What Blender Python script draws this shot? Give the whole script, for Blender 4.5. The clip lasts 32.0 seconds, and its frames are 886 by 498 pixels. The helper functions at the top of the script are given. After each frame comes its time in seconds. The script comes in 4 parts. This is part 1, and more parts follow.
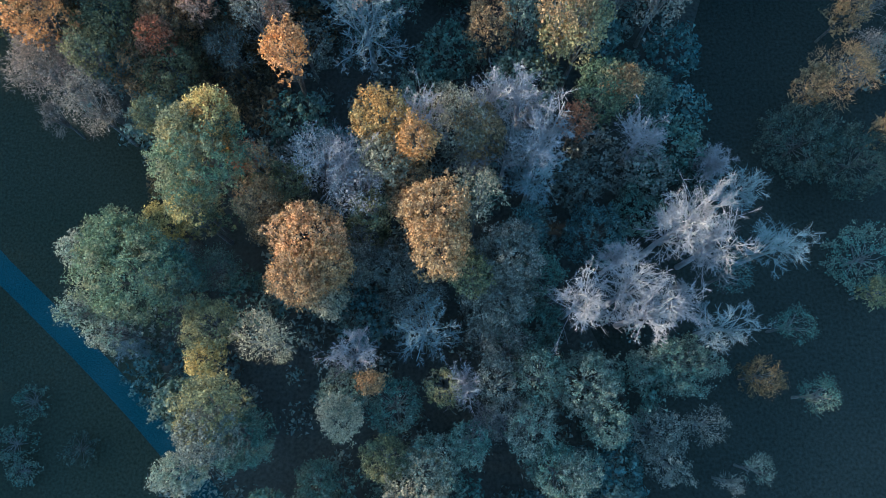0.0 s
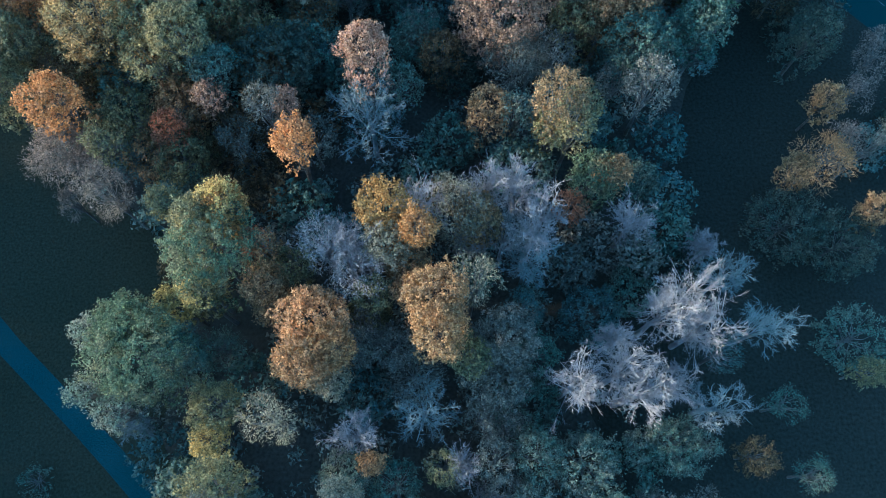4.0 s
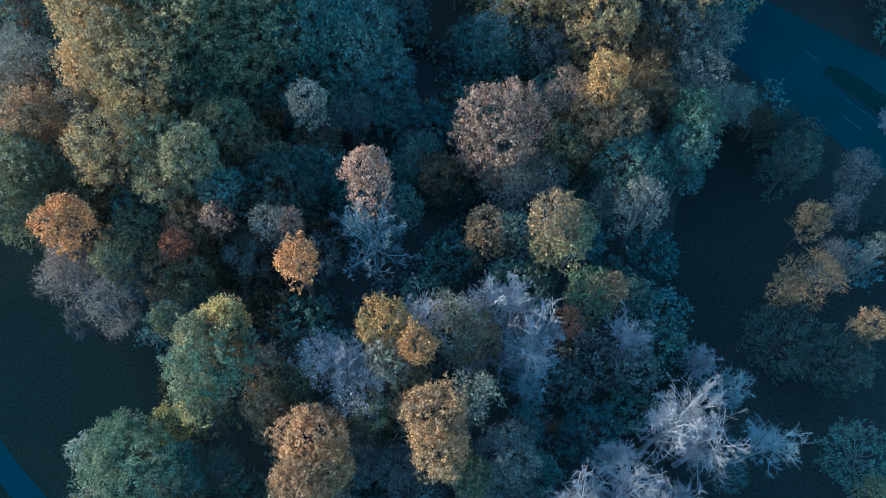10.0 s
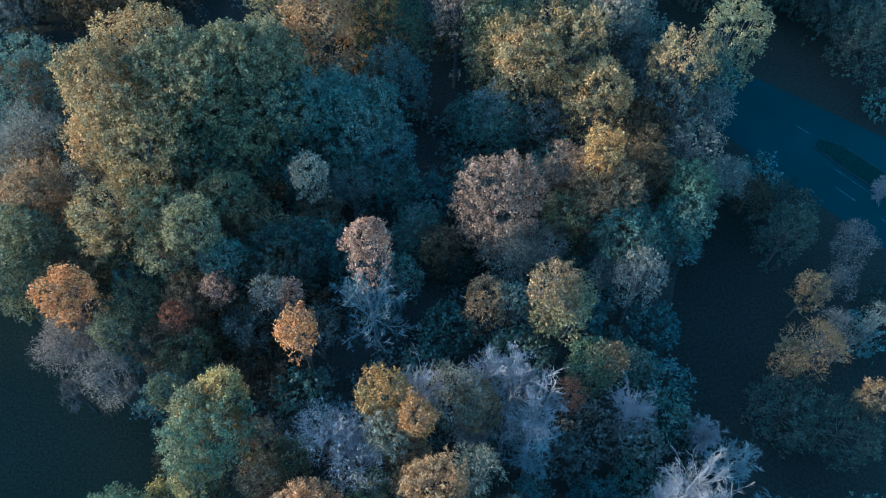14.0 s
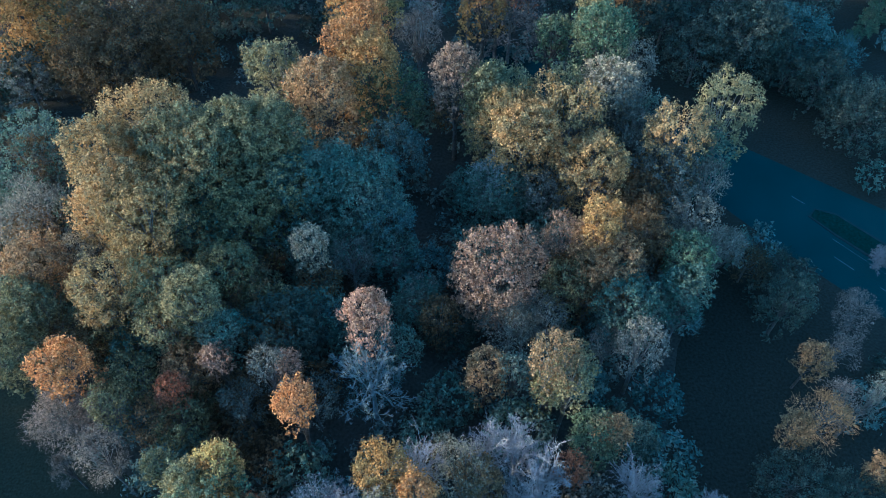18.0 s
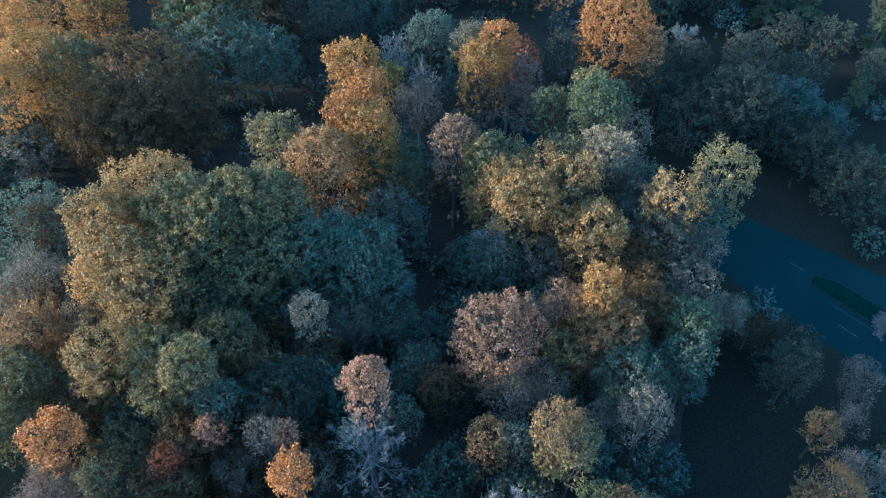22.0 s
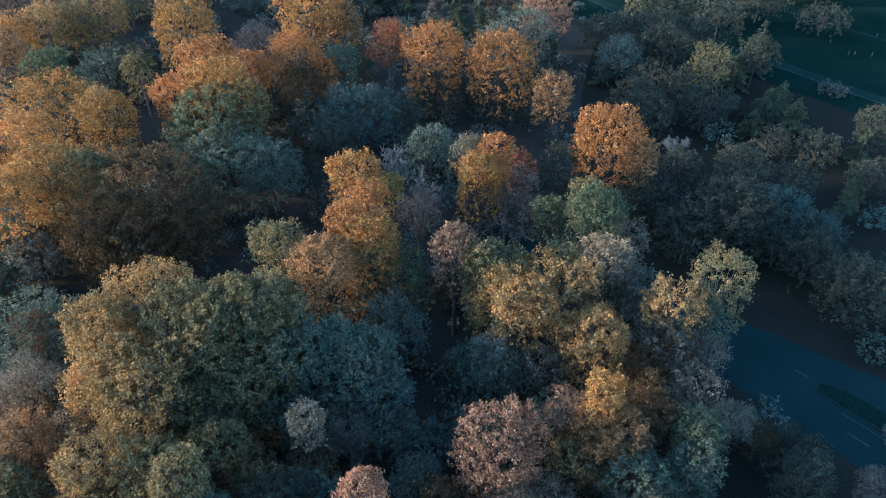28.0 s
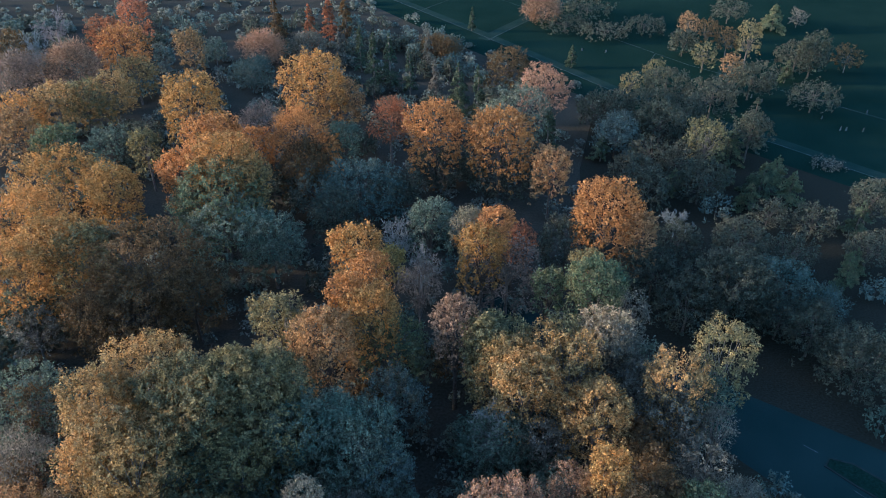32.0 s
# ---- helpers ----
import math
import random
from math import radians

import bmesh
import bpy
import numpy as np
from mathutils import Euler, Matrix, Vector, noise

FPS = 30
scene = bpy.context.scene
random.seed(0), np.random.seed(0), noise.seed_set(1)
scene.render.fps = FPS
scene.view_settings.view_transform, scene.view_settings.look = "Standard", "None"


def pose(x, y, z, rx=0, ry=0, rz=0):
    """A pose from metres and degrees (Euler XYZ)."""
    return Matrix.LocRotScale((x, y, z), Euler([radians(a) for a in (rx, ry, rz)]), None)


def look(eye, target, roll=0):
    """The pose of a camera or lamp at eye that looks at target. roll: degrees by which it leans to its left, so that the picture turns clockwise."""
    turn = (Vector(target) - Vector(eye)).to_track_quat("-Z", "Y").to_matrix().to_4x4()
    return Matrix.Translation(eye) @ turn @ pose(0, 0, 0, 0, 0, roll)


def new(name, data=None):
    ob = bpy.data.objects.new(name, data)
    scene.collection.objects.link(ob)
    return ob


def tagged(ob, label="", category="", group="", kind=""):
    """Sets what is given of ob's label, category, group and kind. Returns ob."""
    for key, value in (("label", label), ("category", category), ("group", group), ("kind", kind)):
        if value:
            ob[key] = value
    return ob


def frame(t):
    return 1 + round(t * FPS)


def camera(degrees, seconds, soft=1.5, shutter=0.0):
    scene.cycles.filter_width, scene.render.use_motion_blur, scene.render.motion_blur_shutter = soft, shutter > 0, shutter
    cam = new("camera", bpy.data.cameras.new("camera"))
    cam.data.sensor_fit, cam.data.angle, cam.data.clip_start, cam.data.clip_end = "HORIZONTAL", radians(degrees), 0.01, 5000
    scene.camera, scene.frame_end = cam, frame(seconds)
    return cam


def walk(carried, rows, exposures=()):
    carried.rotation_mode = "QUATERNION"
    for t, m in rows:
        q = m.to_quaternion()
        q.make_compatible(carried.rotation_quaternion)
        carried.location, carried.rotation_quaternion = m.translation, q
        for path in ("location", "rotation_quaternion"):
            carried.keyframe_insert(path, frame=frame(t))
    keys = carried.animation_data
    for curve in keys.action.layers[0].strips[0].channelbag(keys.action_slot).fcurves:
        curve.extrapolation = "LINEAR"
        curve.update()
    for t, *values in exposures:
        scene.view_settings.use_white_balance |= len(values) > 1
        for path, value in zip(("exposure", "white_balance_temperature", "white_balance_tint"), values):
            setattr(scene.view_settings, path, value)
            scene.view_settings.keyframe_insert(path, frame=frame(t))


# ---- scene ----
# ---------------------------------------------------------------- camera
cam = camera(62.44, 32.0, soft=0.8)
# seconds, place, tilt from straight down, lean, turn
ROWS = [
    (0, 0.00, -0.00, 90.00, 12.00, -0.00, 0.00),
    (1, -0.00, 0.23, 90.98, 13.37, -0.02, 0.00),
    (2, -0.03, 0.44, 91.90, 14.58, -0.05, -0.01),
    (3, -0.05, 0.64, 92.73, 16.16, -0.07, -0.02),
    (3.5, -0.05, 0.74, 93.07, 16.77, -0.07, -0.03),
    (5.5, -0.02, 1.12, 94.13, 19.36, -0.07, -0.05),
    (6, -0.01, 1.19, 94.36, 20.16, -0.08, -0.08),
    (7, 0.01, 1.27, 94.70, 21.57, -0.08, -0.15),
    (8, 0.00, 1.26, 94.98, 23.06, -0.08, -0.17),
    (9, 0.02, 1.16, 95.19, 24.39, -0.07, -0.18),
    (10, 0.04, 1.02, 95.30, 25.93, -0.06, -0.20),
    (11, 0.05, 0.85, 95.36, 27.45, -0.07, -0.22),
    (12, 0.05, 0.72, 95.37, 28.94, -0.07, -0.24),
    (13, 0.04, 0.64, 95.36, 30.39, -0.07, -0.26),
    (14, 0.03, 0.57, 95.36, 31.66, -0.10, -0.29),
    (14.5, 0.02, 0.54, 95.36, 32.45, -0.11, -0.31),
    (16.5, 0.06, 0.48, 95.30, 35.26, -0.13, -0.35),
    (17, 0.05, 0.46, 95.27, 35.85, -0.15, -0.38),
    (18, 0.02, 0.42, 95.23, 37.26, -0.17, -0.42),
    (19, 0.01, 0.37, 95.17, 38.51, -0.19, -0.46),
    (20, 0.02, 0.31, 95.10, 40.07, -0.20, -0.50),
    (21, 0.03, 0.28, 95.05, 41.28, -0.22, -0.53),
    (22, -0.00, 0.28, 95.03, 42.68, -0.24, -0.58),
    (23, -0.05, 0.22, 95.00, 43.94, -0.25, -0.59),
    (24, -0.06, 0.14, 94.92, 45.54, -0.28, -0.60),
    (25, -0.10, 0.05, 94.84, 47.03, -0.31, -0.62),
    (25.5, -0.10, 0.02, 94.81, 47.67, -0.32, -0.62),
    (27.5, -0.05, -0.09, 94.80, 50.42, -0.33, -0.64),
    (28, -0.03, -0.12, 94.80, 51.22, -0.35, -0.64),
    (29, -0.01, -0.16, 94.82, 52.66, -0.34, -0.65),
    (30, -0.02, -0.19, 94.79, 53.96, -0.35, -0.66),
    (31, -0.05, -0.30, 94.72, 55.47, -0.37, -0.66),
    (32, -0.04, -0.41, 94.64, 57.00, -0.37, -0.66),
]
walk(cam, [(t, pose(x, y, z, p) @ pose(0, 0, 0, 0, b, 0) @ pose(0, 0, 0, 0, 0, c)) for t, x, y, z, p, b, c in ROWS],
     exposures=[(0, 2.45, 4200, -9), (6, 2.33, 3840, -12), (13, 2.18, 3730, -12), (19, 2.25, 3900, -8), (25, 2.16, 4340, -1), (32, 1.92, 4650, 6)])

# ---------------------------------------------------------------- light
SUN_ELEV, SUN_AZ = 11.0, 176.0   # azimuth counted from the x axis towards y
world = bpy.data.worlds.new("sky")
scene.world = world
world.use_nodes = True
wn, wl = world.node_tree.nodes, world.node_tree.links
sky = wn.new("ShaderNodeTexSky")
sky.sky_type, sky.sun_disc = "NISHITA", False
sky.sun_elevation, sky.sun_rotation = radians(SUN_ELEV), radians(90 - SUN_AZ)
sky.air_density, sky.dust_density, sky.ozone_density = 1.0, 1.2, 1.6
wl.new(sky.outputs[0], wn["Background"].inputs[0])
wn["Background"].inputs[1].default_value = 0.15
lamp = bpy.data.lights.new("sun", "SUN")
lamp.energy, lamp.angle, lamp.color = 2.8, radians(4.0), (1.0, 0.68, 0.40)
ce = math.cos(radians(SUN_ELEV))
sdir = Vector((ce * math.cos(radians(SUN_AZ)), ce * math.sin(radians(SUN_AZ)), math.sin(radians(SUN_ELEV))))
new("sun", lamp).matrix_world = look(sdir * 300, (0, 0, 0))


# ---------------------------------------------------------------- materials
def nodes_of(name, rough=0.8, spec=0.2):
    m = bpy.data.materials.new(name)
    m.use_nodes = True
    n, l = m.node_tree.nodes, m.node_tree.links
    b = n["Principled BSDF"]
    b.inputs["Roughness"].default_value = rough
    b.inputs["Specular IOR Level"].default_value = spec
    return m, n, l, b


def noise_node(n, l, scale, detail=4.0, place="Position"):
    geo = n.new("ShaderNodeNewGeometry")
    t = n.new("ShaderNodeTexNoise")
    t.inputs["Scale"].default_value, t.inputs["Detail"].default_value = scale, detail
    l.new(geo.outputs[place], t.inputs["Vector"])
    return t.outputs["Fac"]


def ramp_node(n, l, fac, stops):
    r = n.new("ShaderNodeValToRGB")
    l.new(fac, r.inputs[0])
    e = r.color_ramp.elements
    while len(e) < len(stops):
        e.new(0.5)
    for k, (p, c) in zip(e, stops):
        k.position, k.color = p, (*c, 1)
    return r.outputs[0]


def mix_node(n, l, a, b, fac, mode="MIX"):
    x = n.new("ShaderNodeMix")
    x.data_type, x.blend_type = "RGBA", mode
    for v, s in ((a, x.inputs[6]), (b, x.inputs[7]), (fac, x.inputs[0])):
        if isinstance(v, (int, float)):
            s.default_value = v
        elif isinstance(v, tuple):
            s.default_value = (*v, 1)
        else:
            l.new(v, s)
    return x.outputs[2]


def ground_material(name, stops, scale, fine, rough=0.95, bump=0.3):
    m, n, l, b = nodes_of(name, rough, 0.0)
    big = ramp_node(n, l, noise_node(n, l, scale), stops)
    small = ramp_node(n, l, noise_node(n, l, fine, 6.0), [(0.25, (0.55, 0.55, 0.55)), (0.8, (1.35, 1.35, 1.35))])
    l.new(mix_node(n, l, big, small, 1.0, "MULTIPLY"), b.inputs["Base Color"])
    bp = n.new("ShaderNodeBump")
    bp.inputs["Strength"].default_value, bp.inputs["Distance"].default_value = bump, 0.1
    l.new(noise_node(n, l, fine * 2, 5.0), bp.inputs["Height"])
    l.new(bp.outputs[0], b.inputs["Normal"])
    return m


def leaf_material(name, first, second, amount=0.5, through_light=0.36):
    """Leaves of two hues in drifts through the crown, each leaf a little lighter or darker than the next."""
    m, n, l, b = nodes_of(name, 0.7, 0.12)
    drift = ramp_node(n, l, noise_node(n, l, 0.38, 3.0), [(amount - 0.08, first), (amount + 0.1, second)])
    geo = n.new("ShaderNodeNewGeometry")
    leaf = ramp_node(n, l, geo.outputs["Random Per Island"], [(0.0, (0.48, 0.50, 0.50)), (0.5, (0.95, 0.94, 0.92)), (1.0, (1.62, 1.56, 1.50))])
    col = mix_node(n, l, drift, leaf, 1.0, "MULTIPLY")
    info = n.new("ShaderNodeObjectInfo")
    own = ramp_node(n, l, info.outputs["Random"], [(0.0, (0.82, 0.86, 0.85)), (1.0, (1.16, 1.1, 1.08))])
    col = mix_node(n, l, col, own, 1.0, "MULTIPLY")
    l.new(col, b.inputs["Base Color"])
    tr = n.new("ShaderNodeBsdfTranslucent")
    l.new(col, tr.inputs["Color"])
    mx = n.new("ShaderNodeMixShader")
    mx.inputs[0].default_value = through_light
    l.new(b.outputs[0], mx.inputs[1])
    l.new(tr.outputs[0], mx.inputs[2])
    l.new(mx.outputs[0], n["Material Output"].inputs[0])
    return m


def bark_material(name, dark, pale):
    m, n, l, b = nodes_of(name, 0.85, 0.15)
    l.new(ramp_node(n, l, noise_node(n, l, 3.0, 5.0), [(0.3, dark), (0.7, pale)]), b.inputs["Base Color"])
    return m


LEAF = {
    "gold": leaf_material("leaves_gold", (0.41, 0.215, 0.062), (0.29, 0.185, 0.066), 0.5),
    "yellow": leaf_material("leaves_yellow", (0.38, 0.27, 0.08), (0.24, 0.20, 0.08), 0.5),
    "orange": leaf_material("leaves_orange", (0.41, 0.195, 0.062), (0.34, 0.175, 0.07), 0.55),
    "apricot": leaf_material("leaves_apricot", (0.43, 0.228, 0.09), (0.33, 0.20, 0.092), 0.5),
    "ochre": leaf_material("leaves_ochre", (0.29, 0.17, 0.075), (0.20, 0.14, 0.07), 0.5),
    "rust": leaf_material("leaves_rust", (0.33, 0.12, 0.05), (0.20, 0.11, 0.06), 0.5),
    "red": leaf_material("leaves_red", (0.42, 0.16, 0.07), (0.34, 0.16, 0.09), 0.5),
    "pink": leaf_material("leaves_pink", (0.33, 0.195, 0.12), (0.265, 0.165, 0.10), 0.5),
    "beige": leaf_material("leaves_beige", (0.30, 0.24, 0.15), (0.22, 0.19, 0.12), 0.5),
    "olive": leaf_material("leaves_olive", (0.22, 0.175, 0.075), (0.145, 0.14, 0.075), 0.5),
    "straw": leaf_material("leaves_straw", (0.355, 0.215, 0.078), (0.235, 0.177, 0.08), 0.5),
    "green": leaf_material("leaves_green", (0.11, 0.135, 0.075), (0.17, 0.155, 0.08), 0.55),
    "sage": leaf_material("leaves_sage", (0.15, 0.17, 0.12), (0.20, 0.19, 0.135), 0.5),
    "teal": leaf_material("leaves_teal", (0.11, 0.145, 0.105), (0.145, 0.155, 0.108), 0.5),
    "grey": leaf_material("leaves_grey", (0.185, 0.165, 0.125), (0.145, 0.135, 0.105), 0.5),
    # dusky and dark hues: the shade over dim crowns is put into the leaves
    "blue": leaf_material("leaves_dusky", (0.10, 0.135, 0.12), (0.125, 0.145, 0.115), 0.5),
    "dark": leaf_material("leaves_shade_dark", (0.066, 0.078, 0.058), (0.088, 0.086, 0.058), 0.5),
    "brown": leaf_material("leaves_brown", (0.14, 0.088, 0.038), (0.098, 0.073, 0.038), 0.5),
    "mauve": leaf_material("leaves_mauve", (0.215, 0.163, 0.125), (0.16, 0.128, 0.10), 0.5),
    "white": leaf_material("twigs_pale", (0.285, 0.232, 0.195), (0.22, 0.187, 0.16), 0.5, 0.05),
    # conifers that stand in shade get it as a darker needle colour
    "pine": leaf_material("needles_shade_dark", (0.055, 0.075, 0.045), (0.085, 0.095, 0.05), 0.5, 0.1),
    # pale for shrubs: the haze that lifts the dark gaps is put into the colour
    "under": leaf_material("leaves_undergrowth", (0.14, 0.16, 0.13), (0.165, 0.16, 0.125), 0.5),
}
BARK = bark_material("bark_brown", (0.05, 0.04, 0.03), (0.14, 0.115, 0.09))
BARK_BROWN = bark_material("bark_brown_grey", (0.085, 0.072, 0.058), (0.19, 0.165, 0.135))
BARK_PALE = bark_material("bark_pale", (0.20, 0.160, 0.140), (0.34, 0.275, 0.24))
BARK_DIM = bark_material("bark_dim", (0.14, 0.145, 0.13), (0.27, 0.27, 0.24))
BARK_GREY = bark_material("bark_grey", (0.17, 0.16, 0.14), (0.31, 0.295, 0.255))
SOIL = ground_material("woodland_floor", [(0.3, (0.046, 0.042, 0.032)), (0.5, (0.060, 0.052, 0.038)), (0.7, (0.046, 0.043, 0.032))], 0.08, 2.2)
# part of the meadow's shade is put into this dark grass colour
GRASS = ground_material("shaded_meadow_grass", [(0.3, (0.030, 0.030, 0.018)), (0.7, (0.038, 0.036, 0.022))], 0.05, 3.0)
# near-black green: shade over graveyard and island is in the lawn colour
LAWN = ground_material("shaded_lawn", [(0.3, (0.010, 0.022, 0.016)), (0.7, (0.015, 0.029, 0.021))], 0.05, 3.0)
# the glade's shade is painted in: a colour darker than rough grass
GLADE = ground_material("shaded_glade_grass", [(0.3, (0.027, 0.026, 0.019)), (0.7, (0.035, 0.032, 0.023))], 0.06, 2.6)
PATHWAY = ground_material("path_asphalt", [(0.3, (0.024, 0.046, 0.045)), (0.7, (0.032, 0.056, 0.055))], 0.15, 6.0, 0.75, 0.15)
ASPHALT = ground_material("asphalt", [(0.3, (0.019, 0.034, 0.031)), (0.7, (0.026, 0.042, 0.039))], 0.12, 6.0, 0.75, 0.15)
GRAVEL = ground_material("path_gravel", [(0.3, (0.018, 0.034, 0.027)), (0.7, (0.026, 0.042, 0.034))], 0.2, 6.0, 0.9, 0.2)
PAINT = ground_material("road_paint", [(0.35, (0.05, 0.055, 0.055)), (0.6, (0.17, 0.17, 0.165))], 2.5, 9.0, 0.7, 0.1)
KERB = ground_material("kerb_stone", [(0.3, (0.026, 0.03, 0.028)), (0.7, (0.040, 0.045, 0.042))], 0.8, 9.0, 0.85, 0.2)
OLD_STONE = ground_material("weathered_stone", [(0.3, (0.06, 0.065, 0.06)), (0.7, (0.14, 0.14, 0.13))], 1.2, 12.0, 0.85, 0.25)
STONE = ground_material("pale_stone", [(0.3, (0.06, 0.075, 0.066)), (0.7, (0.14, 0.15, 0.14))], 0.6, 12.0, 0.8, 0.2)


# ---------------------------------------------------------------- mesh helpers
def quick_mesh(name, verts, faces, mat, smooth=False):
    """A mesh from an array of points and an array of faces with the same number of corners each."""
    me = bpy.data.meshes.new(name)
    verts, faces = np.asarray(verts, dtype=np.float32), np.asarray(faces, dtype=np.int32)
    k = faces.shape[1]
    me.vertices.add(len(verts))
    me.vertices.foreach_set("co", verts.ravel())
    me.loops.add(faces.size)
    me.loops.foreach_set("vertex_index", faces.ravel())
    me.polygons.add(len(faces))
    me.polygons.foreach_set("loop_start", np.arange(0, faces.size, k, dtype=np.int32))
    me.polygons.foreach_set("loop_total", np.full(len(faces), k, dtype=np.int32))
    if smooth:
        me.polygons.foreach_set("use_smooth", np.ones(len(faces), dtype=bool))
    me.materials.append(mat)
    me.update()
    return me


def part(name, bm, material, parent, label=""):
    me = bpy.data.meshes.new(name)
    bm.to_mesh(me)
    bm.free()
    me.materials.append(material)
    ob = new(name, me)
    ob.parent = parent
    if label:
        tagged(ob, label)
    return ob


def unit(v):
    return v / np.maximum(np.linalg.norm(v, axis=-1, keepdims=True), 1e-6)


def sides(d):
    """Two directions square to each direction in d."""
    ref = np.where(np.abs(d[:, 2:3]) < 0.9, np.array([[0.0, 0.0, 1.0]]), np.array([[1.0, 0.0, 0.0]]))
    u = unit(np.cross(d, ref))
    return u, np.cross(d, u)


def leaves(rng, at, out, size, slim=0.75, jitter=0.7):
    """Leaf clusters: small three-cornered blades, one at each place, facing roughly outwards."""
    n = len(at)
    nrm = unit(out + rng.normal(0, jitter, (n, 3)))
    u, v = sides(nrm)
    a = rng.uniform(0, 2 * np.pi, (n, 1))
    u, v = u * np.cos(a) + v * np.sin(a), v * np.cos(a) - u * np.sin(a)
    s = size * rng.uniform(0.6, 1.35, (n, 1))
    verts = np.stack([at + u * s * 1.1, at + v * s * slim - u * s * 0.5, at - v * s * slim - u * s * 0.6], 1).reshape(-1, 3)
    return verts, np.arange(3 * n).reshape(n, 3)


def tubes(a, b, ra, rb, k=3, bend=None, straight=False):
    """Tapered limbs from the points a to the points b, each one k-sided, with a bend halfway."""
    n = len(a)
    d = unit(b - a)
    u, v = sides(d)
    mid = (a + b) / 2 if bend is None else (a + b) / 2 + bend
    ang = np.arange(k) * 2 * np.pi / k
    rings = []
    if straight:
        steps = ((a, ra), (b, rb))
    else:
        steps = ((a, ra), (mid, (ra + rb) / 2), (b, rb))
    for p, r in steps:
        rings.append(p[:, None] + r[:, None, None] * (u[:, None] * np.cos(ang)[None, :, None] + v[:, None] * np.sin(ang)[None, :, None]))
    verts = np.stack(rings, 1).reshape(-1, 3)
    base = (np.arange(n) * len(steps) * k)[:, None, None]
    j = np.arange(k)
    one = np.stack([j, (j + 1) % k, (j + 1) % k + k, j + k], 1)
    faces = (base + (one if straight else np.concatenate([one, one + k]))[None]).reshape(-1, 4)
    return verts, faces


def joined(pieces):
    """One list of points and faces out of several; four-cornered faces are split where there are three-cornered ones too."""
    mixed = len({f.shape[1] for _, f in pieces}) > 1
    vs, fs, o = [], [], 0
    for v, f in pieces:
        vs.append(v)
        fs.append((np.concatenate([f[:, :3], f[:, [0, 2, 3]]]) if mixed and f.shape[1] == 4 else f) + o)
        o += len(v)
    return np.concatenate(vs), np.concatenate(fs)


def ball(rng, n, up=0.0):
    d = rng.normal(0, 1, (n, 3))
    d[:, 2] += up
    return unit(d)


# ---------------------------------------------------------------- trees
def stem(rng, h, top, r):
    """A trunk from the ground to the height top, slightly crooked."""
    pts = np.array([[0, 0, -0.3], [*rng.normal(0, 0.12, 2), top * 0.5], [*rng.normal(0, 0.25, 2), top]])
    rad = np.array([0.05 + 0.017 * h, 0.04 + 0.012 * h, 0.03 + 0.007 * h]) * (0.8 + 0.05 * r)
    return tubes(pts[:-1], pts[1:], rad[:-1], rad[1:], 7)


COVER = 0.45


